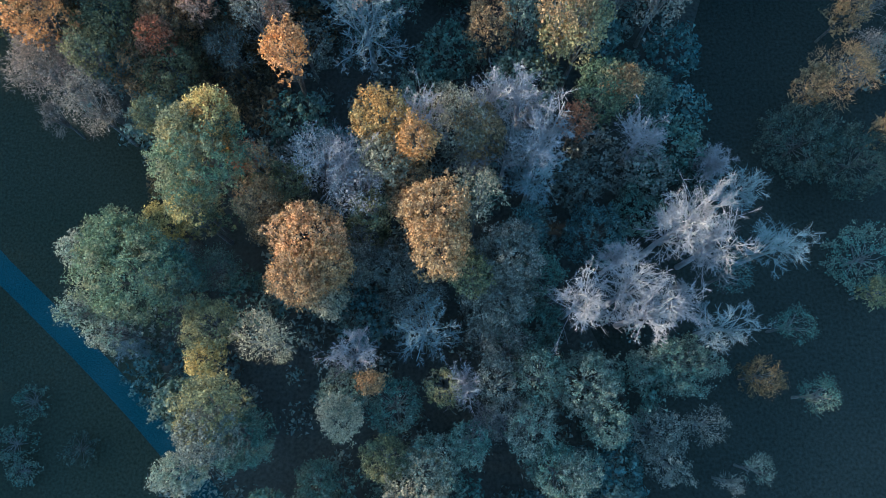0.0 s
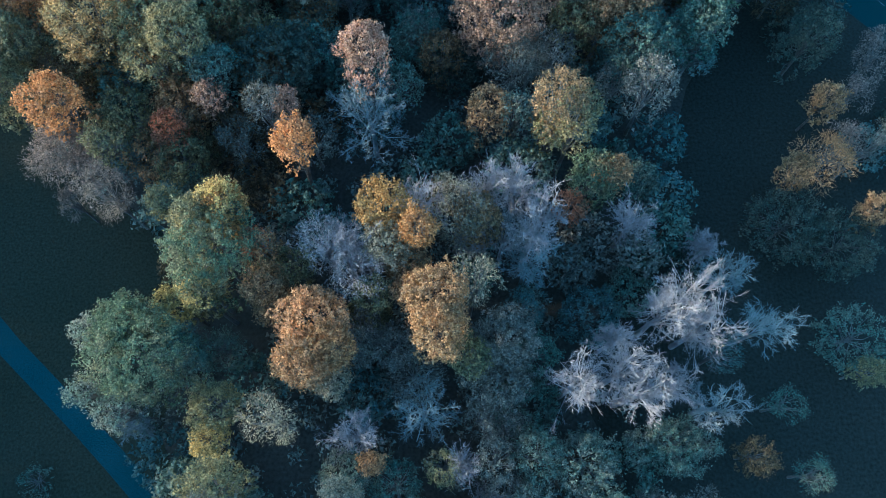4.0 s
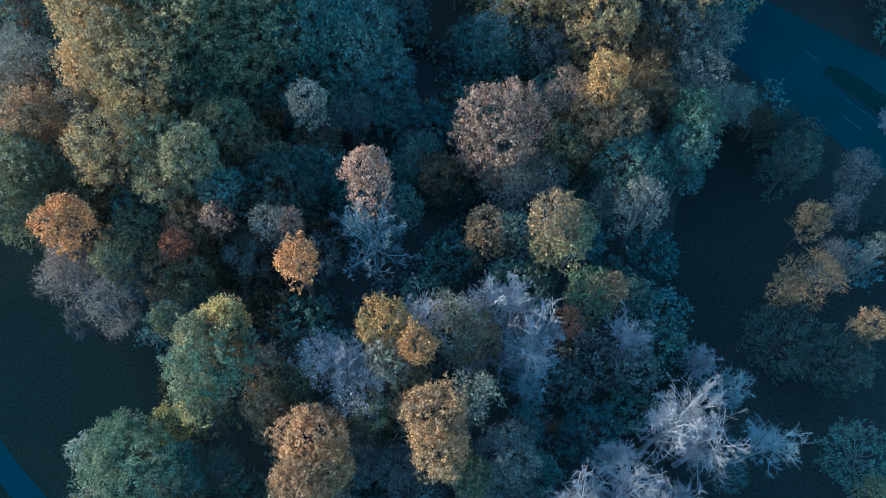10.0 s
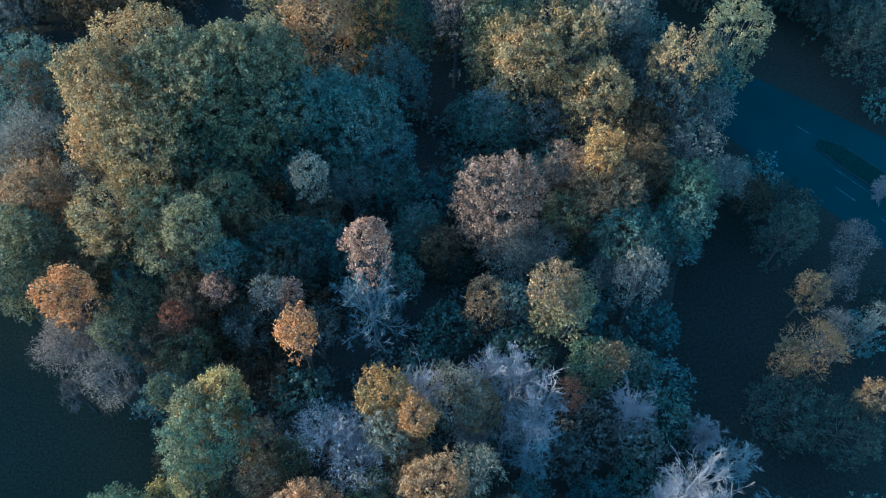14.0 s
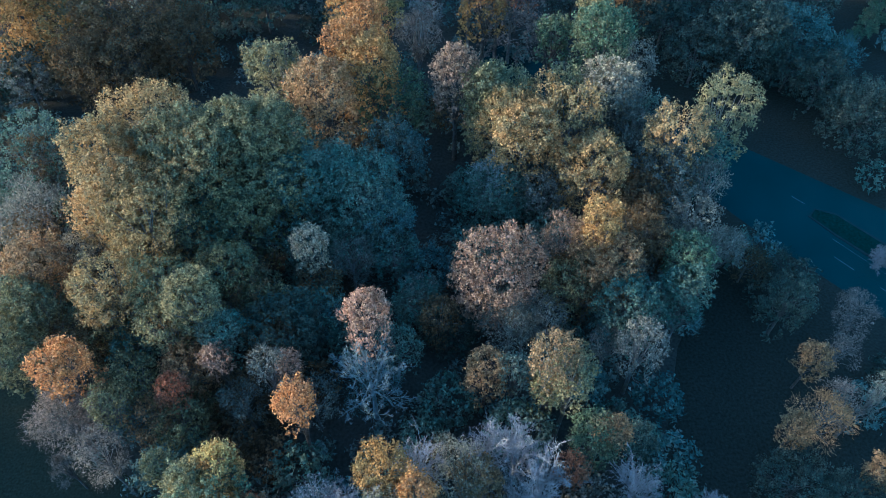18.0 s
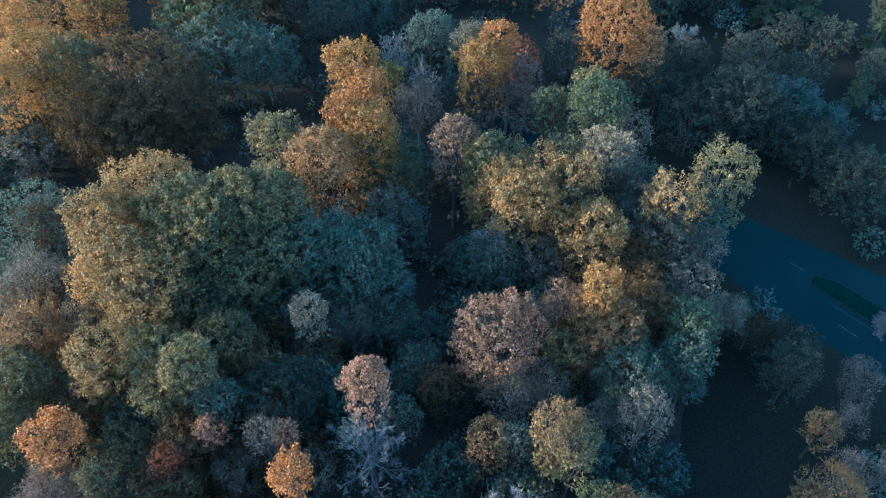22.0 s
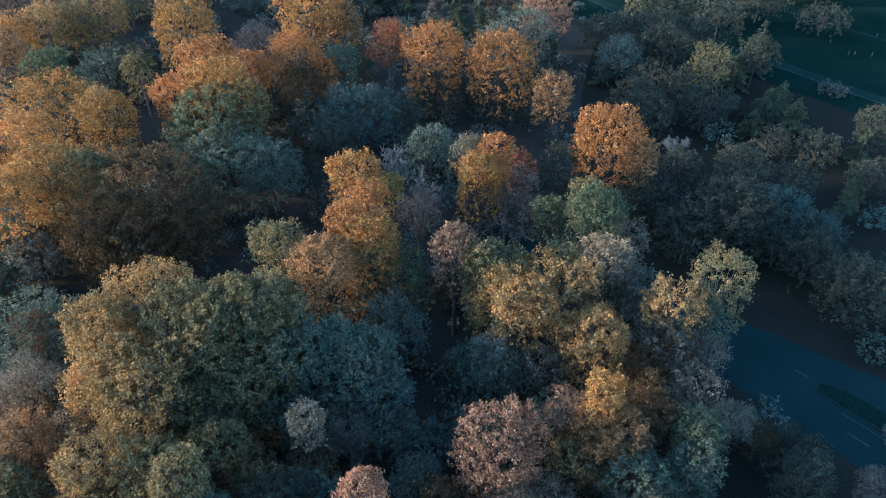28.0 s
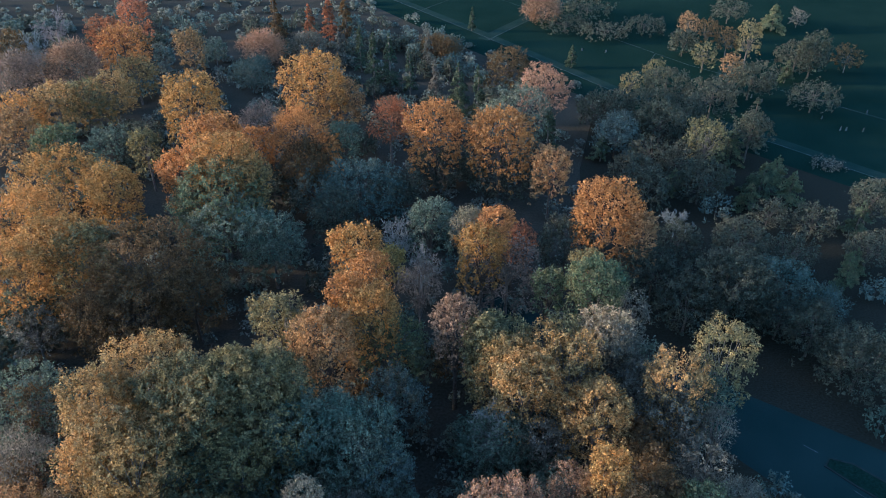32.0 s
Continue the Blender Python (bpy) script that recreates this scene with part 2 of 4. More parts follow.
def leafy_crown(rng, r, rz, zc, size, sparse):
    """Domed crown: boughs that bulge out of it, each made of many separate sprays of leaves with shaded gaps between them."""
    down = max(min(zc * 0.84, 2.9 * r), rz)
    ax = r * rng.uniform(0.9, 1.06, 2)
    # boughs: the directions in which the outline bulges
    nb = int(7 + 1.8 * r)
    bough = ball(rng, nb, 0.35)
    swell = rng.uniform(0.55, 1.0, nb)
    step = (0.66 + 0.030 * r) * (size / 0.14) ** 0.5 * (1.2 if sparse else 1.0)
    area = 2 * np.pi * r * (r * 0.5 + 0.5 * rz + 0.75 * down) * 0.85
    n = int(area / step ** 2 * 1.1)
    i = np.arange(n) + 0.5
    z = 1 - 1.75 * i / n
    az = i * 2.39996 + rng.uniform(0, 6)
    flat = np.sqrt(np.maximum(1 - z * z, 0))
    d = unit(np.stack([np.cos(az) * flat, np.sin(az) * flat, z], 1) + rng.normal(0, 0.10, (n, 3)))
    near = np.exp(-((1 - d @ bough.T) / 0.085)) * swell
    bulge = 0.72 + 0.27 * near.max(1)
    box = 1 / (np.abs(d) ** 2.4).sum(1) ** (1 / 2.4)
    depth = np.where(rng.uniform(0, 1, n) < 0.25, rng.uniform(0.6, 0.88, n), rng.normal(1.0, 0.075, n))
    c = d * (bulge * box * depth)[:, None] * np.array([ax[0], ax[1], rz])
    low = d[:, 2] < 0
    c[low, 2] *= down / rz
    c[low, :2] *= (1 - 0.12 * np.abs(d[low, 2:3])) / np.maximum(np.linalg.norm(d[low, :2], axis=1, keepdims=True), 0.62)
    # holes through which the limbs show
    way = ball(rng, 5) * rng.uniform(1.0, 2.4, (5, 1))
    hole = np.sin(c @ way.T + rng.uniform(0, 6, 5)).sum(1)
    some = (hole < (1.5 if sparse else 2.3)) | (rng.uniform(0, 1, n) < 0.2)
    pr = step * rng.uniform(0.34, 0.75, n) * (0.9 if sparse else 1.0)
    c, d, pr = c[some], d[some], pr[some]
    per = np.maximum((4 * np.pi * pr ** 2 * (COVER if not sparse else COVER * 0.8) / (size * size * 2.5)).astype(int), 5)
    under = c[:, 2] < -0.35 * down
    per[under] = np.maximum(per[under] * 2 // 5, 4)
    who = np.repeat(np.arange(len(c)), per)
    o = unit(ball(rng, len(who), 0.35) + 0.7 * d[who])
    # each spray is drawn out along its own shoot
    shoot = unit(d + rng.normal(0, 0.35, d.shape) + np.array([0, 0, 0.3]))
    at = c[who] + o * (pr[who] * np.clip(rng.normal(0.8, 0.3, len(who)), 0.2, 1.7))[:, None] * np.array([1, 1, 0.85])
    at += shoot[who] * (pr[who] * rng.uniform(-0.7, 0.9, len(who)))[:, None]
    s = size * np.where(under[who], 1.7, 1.0)[:, None]
    at[:, 2] += zc
    return leaves(rng, at, o, s), c * 0.95 + np.array([0, 0, zc])


def twig_crown(rng, r, rz, zc, size):
    """Fine twigs that stand out of the crown on all sides, with a few leaves still on them."""
    k = int(10 + 6 * r)
    d = ball(rng, k, 0.5)
    c = d * rng.uniform(0.35, 0.7, (k, 1)) * np.array([r, r, rz])
    c[d[:, 2] < 0, 2] *= max(zc * 0.7, rz) / rz
    n = int(85 * r * r / (size / 0.3))
    who = rng.integers(0, k, n)
    o = unit(ball(rng, n, 0.25) + 0.8 * d[who])
    pr = r * rng.uniform(0.18, 0.42, n)
    at = c[who] + o * pr[:, None]
    at[:, 2] += zc
    u, v = sides(unit(o + rng.normal(0, 0.35, (n, 3))))
    ln, wd = (size * rng.uniform(1.3, 2.8, n))[:, None], size * 0.11
    w = unit(o + rng.normal(0, 0.45, (n, 3)))
    verts = np.stack([at - w * ln * 0.5 - u * wd, at - w * ln * 0.5 + u * wd, at + w * ln * 0.5 + v * wd * 0.4, at + w * ln * 0.5 - v * wd * 0.4], 1).reshape(-1, 3)
    tw = (verts, np.arange(4 * n).reshape(n, 4))
    m = int(n * 0.5)
    lv = leaves(rng, at[:m] + rng.normal(0, 0.12, (m, 3)), o[:m], size * 0.5)
    tv, tf = tw
    return joined([(tv, np.concatenate([tf[:, :3], tf[:, [0, 2, 3]]])), lv]), c + np.array([0, 0, zc])


def ribbons(rng, a, b, w):
    """The last fine twigs: slender blades that end in a point."""
    u, v = sides(unit(b - a))
    t = rng.uniform(0, np.pi, (len(a), 1))
    s = (u * np.cos(t) + v * np.sin(t)) * w
    verts = np.stack([a - s, a + s, b], 1).reshape(-1, 3)
    return verts, np.arange(3 * len(a)).reshape(-1, 3)


def bare_crown(rng, r, h, zc, fine):
    """Forking bare limbs: each one carries shorter, thinner ones up to the twigs."""
    n0 = int(rng.integers(11, 14))
    z0 = rng.uniform(0.28, 0.6, n0) * h
    az = np.arange(n0) * 2.4 + rng.uniform(0, 6)
    tilt = np.sqrt(rng.uniform(0.05, 1.0, n0))
    a = np.stack([np.zeros(n0), np.zeros(n0), z0], 1)
    end = np.stack([np.cos(az) * r * tilt * 0.64, np.sin(az) * r * tilt * 0.64, np.minimum(z0 + (1.2 - tilt) * h * 0.55, h * 0.92)], 1)
    ra = np.full(n0, 0.026 + 0.0034 * h)
    out = []
    counts = (7, 6, 8)
    for level in range(4):
        rb = ra * 0.45
        ln = np.linalg.norm(end - a, axis=1)
        bend = rng.normal(0, 1, (len(a), 3)) * (ln * 0.07)[:, None]
        bend[:, 2] -= ln * 0.04
        if level == 3:
            out.append(ribbons(rng, a, end, fine * 1.25))
            break
        out.append(tubes(a, end, ra, np.maximum(rb, fine * 0.5), 4 if level == 0 else 3, bend, level == 2))
        c = counts[level]
        par = np.repeat(np.arange(len(a)), c)
        f = rng.uniform(0.25, 1.0, len(par))
        curve = bend[par] * (4 * f * (1 - f))[:, None] if level < 2 else 0
        p = a[par] + (end - a)[par] * f[:, None] + curve
        d = unit(unit((end - a)[par]) + rng.normal(0, 0.62, (len(par), 3)) + np.array([0, 0, 0.1]))
        nl = np.maximum(ln[par] * rng.uniform(0.28, 0.54, len(par)) * (1.15 - 0.4 * f), 0.5)
        a, end = p, p + d * nl[:, None]
        ra = np.maximum(ra[par] * (0.5 - 0.1 * f), fine)
    return out[:1], out[1:]


def conifer_crown(rng, r, h, size):
    """Whorls of drooping boughs, wide at the foot and narrow at the tip, with ragged gaps."""
    k = int(26 + h * 3)
    f = np.sort(rng.uniform(0.0, 1.0, k)) ** 0.9
    az = rng.uniform(0, 2 * np.pi, k)
    rr = r * (1 - f) ** 0.75 * rng.uniform(0.65, 1.15, k) + 0.12
    z = h * (0.14 + 0.84 * f)
    per = np.maximum((rr * 34 / (size / 0.3)).astype(int), 8)
    who = np.repeat(np.arange(k), per)
    s = rng.uniform(0.1, 1, len(who)) ** 0.6
    side = rng.normal(0, 0.2, len(who)) * rr[who] * (1.2 - s)
    ca, sa = np.cos(az[who]), np.sin(az[who])
    at = np.stack([ca * rr[who] * s - sa * side, sa * rr[who] * s + ca * side,
                   z[who] - 0.28 * rr[who] * s + rng.normal(0, 0.16, len(who))], 1)
    o = np.stack([ca * 0.6, sa * 0.6, np.full(len(who), 0.8)], 1)
    return leaves(rng, at, o, size * 0.9, 0.5, 0.6)


KIND = {"L": ("broadleaf_tree", "broadleaf tree"), "S": ("broadleaf_tree", "thinly leaved tree"), "T": ("twiggy_tree", "half-bare twiggy tree"),
        "B": ("bare_tree", "leafless tree"), "C": ("conifer", "ragged conifer")}
WORD = {"gold": "golden", "yellow": "yellow-leaved", "orange": "orange autumn", "apricot": "pale orange-brown", "ochre": "ochre-brown", "rust": "rust-brown", "red": "copper-red",
        "pink": "pinkish-brown", "beige": "pale beige", "olive": "olive-yellow", "straw": "straw-coloured", "green": "dull green", "sage": "grey-green", "teal": "dark green",
        "grey": "greyish", "blue": "dusky dark", "dark": "shade-darkened green", "brown": "dark brown", "mauve": "mauve-grey", "white": "pale silvery"}


def where(x, y):
    if x < -28 and y < 37:
        return "beside the dark meadow"
    if x > 38 and y < 95:
        return "beside the road"
    if y > 153:
        return "near the graveyard paths"
    return "in the dense autumn wood"


COUNT = [0]
PLACES = []


def tree(kind, hue, x, y, r, h):
    COUNT[0] += 1
    PLACES.append((x, y, r))
    rng = np.random.default_rng(COUNT[0] * 7 + 3)
    rng_size = 0.110 + 0.00085 * max(y, 0)
    name, word = KIND[kind]
    root = new(name)
    root.location, root.rotation_euler = (x, y, 0), (0, 0, rng.uniform(0, 6.28))
    big = "tall" if h > 20 else "low" if h < 11.5 else "medium-sized"
    tagged(root, f"{big} {WORD[hue]} {word} {where(x, y)}", "conifer" if kind == "C" else "tree", "trees of the wood")
    rz = min(r * 0.9, h * 0.42)
    zc = h - rz
    bark = BARK_PALE if hue == "white" else BARK_DIM if hue == "blue" and kind == "B" else BARK if hue == "dark" else BARK_GREY if kind == "B" else BARK_BROWN if kind in "ST" or hue in ("olive", "straw", "sage") else BARK
    wood, boughs = [stem(rng, h, h * (0.62 if kind != "C" else 0.93), r)], []
    if kind == "B":
        limbs, twigs = bare_crown(rng, r, h, zc, 0.0125 + 0.0001 * max(y, 0))
        v, f = limbs[0]
        per_v, per_f = 12, 8
        for m in range(len(f) // per_f):
            piece = quick_mesh("limb", v[m * per_v:(m + 1) * per_v], f[m * per_f:(m + 1) * per_f] - m * per_v, bark, True)
            boughs.append(new("limb", piece))
        crown, crown_mat = joined(twigs), bark
    else:
        crown_mat = LEAF["pine" if kind == "C" and hue == "sage" else hue]
        if kind == "C":
            crown = conifer_crown(rng, r, h, rng_size)
        else:
            if kind == "T":
                crown, clumps = twig_crown(rng, r, rz, zc, rng_size * 1.9)
            else:
                crown, clumps = leafy_crown(rng, r, rz, zc, rng_size, kind == "S")
            n = min(len(clumps), 20 if kind == "L" else 30)
            pick = clumps[rng.permutation(len(clumps))[:n]]
            base = np.zeros((n, 3))
            base[:, 2] = rng.uniform(0.3, 0.6, n) * h
            base[:, 2] = np.minimum(base[:, 2], pick[:, 2] - 0.2)
            ra = np.full(n, 0.03 + 0.0035 * h)
            wood.append(tubes(base, pick, ra, ra * 0.35, 4, rng.normal(0, 0.12 * r, (n, 3)) * 0.6))
    v, f = joined(wood)
    trunk = new("trunk", quick_mesh("trunk", v, f, bark, True))
    trunk.parent = root
    for limb in boughs:
        limb.parent = trunk
    new("crown", quick_mesh("crown", *crown, crown_mat)).parent = root
    return root


# ---------------------------------------------------------------- ground
def sheet(name, pts, z, mat, label, category):
    """A flat piece of ground with an uneven outline given by its corners."""
    bm = bmesh.new()
    bm.faces.new([bm.verts.new((x, y, z)) for x, y in pts])
    bmesh.ops.recalc_face_normals(bm, faces=bm.faces)
    me = bpy.data.meshes.new(name)
    bm.to_mesh(me)
    bm.free()
    me.materials.append(mat)
    return tagged(new(name, me), label, category, kind="structure")


def strip(name, a, b, width, z, mat, label, category, thick=0.0):
    """A straight band on the ground from a to b."""
    a, b = Vector(a), Vector(b)
    d = (b - a).normalized()
    s = Vector((-d.y, d.x)) * width / 2
    return sheet(name, [tuple(p) for p in (a - s, b - s, b + s, a + s)], z, mat, label, category)


bm = bmesh.new()
bmesh.ops.create_grid(bm, x_segments=40, y_segments=40, size=1800)
me = bpy.data.meshes.new("ground")
bm.to_mesh(me)
bm.free()
me.materials.append(SOIL)
tagged(new("ground", me), "dark woodland floor covered with fallen leaves", "ground", kind="structure")


def band(name, pts, width, z, mat, label, category):
    """A band of even width along a bent line."""
    pts = [Vector(p) for p in pts]
    left, right = [], []
    for i, p in enumerate(pts):
        d = (pts[min(i + 1, len(pts) - 1)] - pts[max(i - 1, 0)]).normalized()
        s = Vector((-d.y, d.x)) * width / 2
        left.append(tuple(p + s))
        right.append(tuple(p - s))
    bm = bmesh.new()
    lv, rv = [bm.verts.new((*p, z)) for p in left], [bm.verts.new((*p, z)) for p in right]
    for i in range(len(pts) - 1):
        bm.faces.new((rv[i], rv[i + 1], lv[i + 1], lv[i]))
    me = bpy.data.meshes.new(name)
    bm.to_mesh(me)
    bm.free()
    me.materials.append(mat)
    return tagged(new(name, me), label, category, kind="structure")


def block(name, pts, low, high, mat, parent=None):
    """A flat-topped body over an outline."""
    bm = bmesh.new()
    face = bm.faces.new([bm.verts.new((x, y, low)) for x, y in pts])
    top = bmesh.ops.extrude_face_region(bm, geom=[face])
    bmesh.ops.translate(bm, verts=[v for v in top["geom"] if isinstance(v, bmesh.types.BMVert)], vec=(0, 0, high - low))
    bmesh.ops.recalc_face_normals(bm, faces=bm.faces)
    me = bpy.data.meshes.new(name)
    bm.to_mesh(me)
    bm.free()
    me.materials.append(mat)
    ob = new(name, me)
    ob.parent = parent
    return ob


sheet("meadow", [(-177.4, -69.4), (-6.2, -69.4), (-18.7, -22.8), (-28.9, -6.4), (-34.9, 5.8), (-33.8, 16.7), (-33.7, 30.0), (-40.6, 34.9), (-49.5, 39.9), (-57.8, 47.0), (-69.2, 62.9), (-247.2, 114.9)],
      0.012, GRASS, "mown meadow beside the wood, coloured dark for its shade", "meadow")
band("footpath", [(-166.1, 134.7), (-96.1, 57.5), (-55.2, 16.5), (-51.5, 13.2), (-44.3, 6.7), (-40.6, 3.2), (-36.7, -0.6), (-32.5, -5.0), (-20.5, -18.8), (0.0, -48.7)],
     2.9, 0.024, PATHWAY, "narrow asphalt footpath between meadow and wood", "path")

# dark sheet over the floor where tree shade lies on the right
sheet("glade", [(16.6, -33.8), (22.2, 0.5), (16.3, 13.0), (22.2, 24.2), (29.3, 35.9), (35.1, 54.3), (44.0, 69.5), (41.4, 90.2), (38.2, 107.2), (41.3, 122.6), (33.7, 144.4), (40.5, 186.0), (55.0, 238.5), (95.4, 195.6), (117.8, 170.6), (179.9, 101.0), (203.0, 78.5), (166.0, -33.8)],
      0.006, GLADE, "rough glade grass coloured dark for the shade between the trees", "grass")

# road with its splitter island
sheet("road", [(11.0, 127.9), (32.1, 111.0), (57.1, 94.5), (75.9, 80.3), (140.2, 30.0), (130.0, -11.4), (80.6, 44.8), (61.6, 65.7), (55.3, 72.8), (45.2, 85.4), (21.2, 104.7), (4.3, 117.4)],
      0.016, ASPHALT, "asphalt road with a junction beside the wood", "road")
island = tagged(new("traffic_island"), "low grassed traffic island with stone kerbs in the road", "traffic island", kind="structure")
block("kerb", [(62.2, 79.2), (63.8, 80.9), (67.1, 79.7), (73.1, 73.3), (104.3, 37.9), (102.4, 35.4), (70.8, 69.0), (65.4, 75.0)], 0.0, 0.13, KERB, island)
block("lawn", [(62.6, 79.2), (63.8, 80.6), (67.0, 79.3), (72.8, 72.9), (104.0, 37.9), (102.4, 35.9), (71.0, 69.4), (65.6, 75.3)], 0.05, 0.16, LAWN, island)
for (ax, ay), (bx, by) in (((63.8, 70.7), (66.1, 68.0)), ((60.7, 83.8), (62.5, 82.0)), ((69.0, 64.7), (71.2, 62.1)), ((74.0, 58.9), (76.2, 56.3))):
    strip("lane_mark", (ax, ay), (bx, by), 0.12, 0.022, PAINT, "worn white lane dash painted on the asphalt road", "road marking")
strip("edge_line", (64.7, 74.4), (76.8, 60.3), 0.06, 0.022, PAINT, "thin white edge line along the traffic island", "road marking")

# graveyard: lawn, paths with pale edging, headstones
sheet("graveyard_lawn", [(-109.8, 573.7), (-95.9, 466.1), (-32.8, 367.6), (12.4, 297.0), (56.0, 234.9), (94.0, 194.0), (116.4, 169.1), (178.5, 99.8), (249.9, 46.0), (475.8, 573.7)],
      0.010, LAWN, "graveyard lawn coloured dark for shade, crossed by narrow paths", "lawn")
PATHS = [((-102.6, 500.7), (19.5, 318.6), (63.5, 249.5), (101.5, 206.4), (123.0, 180.7), (173.6, 121.3)), ((19.8, 308.7), (38.8, 335.5), (93.8, 411.6)), ((82.5, 221.6), (97.4, 245.8), (112.3, 274.6))]
for k, pts in enumerate(PATHS):
    band("graveyard_path", pts, (4.6, 5.4, 3.0)[k], 0.020 + 0.005 * k, GRAVEL, "narrow gravel path across the graveyard lawn", "path")
    for side in (-0.9, 17.7):
        off = []
        for i, p in enumerate(pts):
            d = (Vector(pts[min(i + 1, len(pts) - 1)]) - Vector(pts[max(i - 1, 0)])).normalized()
            off.append(tuple(Vector(p) + Vector((-d.y, d.x)) * side * (2.35, 2.75, 1.55)[k]))
        band("edging", off, 0.2, 0.036 + 0.004 * k, STONE, "thin pale stone edging along the graveyard path", "edging")


def headstone(x, y, w, h, turn):
    """An upright slab with a rounded head on a low plinth."""
    root = tagged(new("headstone"), "small pale upright headstone on the graveyard lawn", "headstone", "headstones")
    root.location, root.rotation_euler = (x, y, 0), (0, 0, radians(turn))
    bm = bmesh.new()
    prof = [(-w / 2, 0.1), (w / 2, 0.1), (w / 2, h * 0.72)] + [(math.cos(a) * w / 2, h * 0.72 + math.sin(a) * h * 0.28) for a in (0.5, 1.05, 1.57, 2.1, 2.64)] + [(-w / 2, h * 0.72)]
    f = bm.faces.new([bm.verts.new((px, -0.08, pz)) for px, pz in prof])
    top = bmesh.ops.extrude_face_region(bm, geom=[f])
    bmesh.ops.translate(bm, verts=[v for v in top["geom"] if isinstance(v, bmesh.types.BMVert)], vec=(0, 0.16, 0))
    bmesh.ops.recalc_face_normals(bm, faces=bm.faces)
    part("slab", bm, OLD_STONE, root)
    bm = bmesh.new()
    bmesh.ops.create_cube(bm, size=1, matrix=Matrix.Translation((0, 0, 0.06)) @ Matrix.Diagonal((w * 1.3, 0.4, 0.14, 1)))
    bmesh.ops.bevel(bm, geom=bm.edges[:], offset=0.02, segments=1, affect="EDGES")
    part("plinth", bm, OLD_STONE, root)


headstone(59.3, 292.4, 0.93, 1.09, 42)
headstone(68.6, 289.9, 0.91, 1.08, 42)
headstone(109.0, 239.4, 1.07, 1.33, 48)
headstone(111.0, 235.2, 0.87, 1.20, 40)
headstone(118.8, 232.0, 0.84, 1.01, 39)
headstone(126.9, 211.5, 1.03, 1.29, 48)
headstone(128.6, 211.2, 1.00, 1.03, 40)
headstone(133.4, 210.1, 0.95, 1.25, 49)
headstone(142.0, 224.9, 1.04, 0.99, 45)
headstone(91.6, 241.6, 1.00, 1.20, 38)
headstone(125.1, 220.6, 0.92, 1.00, 50)


# ---------------------------------------------------------------- the wood
tree("T", "mauve", -45.9, 38.2, 5.2, 15.2)
tree("T", "mauve", -39.7, 33.0, 3.7, 17.3)
tree("T", "mauve", -47.5, 39.7, 4.2, 15.0)
tree("T", "mauve", -46.6, 33.9, 2.2, 9.4)
tree("S", "olive", -40.6, 39.5, 2.4, 16.1)
tree("B", "blue", -40.3, 39.8, 4.1, 8.8)
tree("L", "green", -25.5, 24.8, 5.0, 21.9)
tree("L", "olive", -26.6, 27.9, 3.4, 21.2)
tree("L", "gold", -24.2, 29.5, 2.8, 20.7)
tree("L", "olive", -32.8, 31.8, 2.0, 14.9)
tree("L", "yellow", -30.3, 19.7, 2.3, 14.2)
tree("L", "olive", -27.2, 21.4, 2.8, 16.6)
tree("L", "rust", -21.2, 26.5, 1.6, 15.6)
tree("L", "green", -32.8, 13.2, 5.2, 19.9)
tree("L", "green", -35.2, 17.2, 3.5, 16.9)
tree("S", "sage", -39.2, 16.4, 2.3, 14.9)
tree("S", "sage", -38.9, 10.0, 1.9, 15.2)
tree("S", "sage", -35.4, 7.7, 2.2, 14.7)
tree("L", "teal", -29.5, 13.6, 3.3, 15.9)
tree("B", "blue", -35.9, 6.9, 3.1, 8.4)
tree("L", "olive", -24.8, 8.2, 2.7, 15.8)
tree("L", "yellow", -25.0, 4.7, 1.9, 14.7)
tree("T", "beige", -18.0, 6.6, 3.5, 20.0)
tree("L", "olive", -23.2, -0.5, 3.3, 19.6)
tree("L", "grey", -23.1, -3.1, 2.9, 19.8)
tree("L", "teal", -21.7, -3.5, 3.8, 14.0)
tree("L", "sage", -27.3, -7.0, 2.4, 14.1)
tree("L", "orange", -16.3, 36.2, 2.2, 22.9)
tree("L", "ochre", -19.8, 21.1, 2.4, 17.4)
tree("L", "olive", -17.0, 24.4, 2.3, 14.7)
tree("L", "apricot", -14.0, 17.2, 3.8, 19.6)
tree("L", "ochre", -14.5, 12.3, 3.2, 19.9)
tree("L", "apricot", -12.3, 14.1, 3.1, 19.6)
tree("L", "beige", -12.0, 10.7, 1.9, 16.2)
tree("L", "olive", -8.9, 20.1, 2.8, 9.0)
tree("T", "white", -13.3, 25.7, 3.5, 19.8)
tree("B", "white", -9.2, 24.6, 3.4, 21.4)
tree("T", "white", -9.1, 22.3, 3.5, 19.6)
tree("B", "white", -11.6, 26.6, 3.1, 21.2)
tree("L", "gold", -6.3, 29.0, 3.0, 21.6)
tree("L", "orange", -2.7, 25.9, 2.2, 22.7)
tree("L", "beige", -5.8, 25.7, 3.2, 20.4)
tree("L", "ochre", -4.2, 24.4, 2.6, 16.9)
tree("L", "olive", -7.7, 20.2, 2.0, 17.0)
tree("B", "white", -2.6, 30.4, 2.9, 22.6)
tree("T", "beige", 2.2, 29.5, 3.9, 19.8)
tree("T", "beige", 0.4, 33.0, 2.6, 15.7)
tree("L", "ochre", 4.0, 29.4, 2.9, 17.6)
tree("B", "white", 5.1, 32.1, 3.5, 21.2)
tree("B", "white", 8.6, 33.3, 3.3, 22.3)
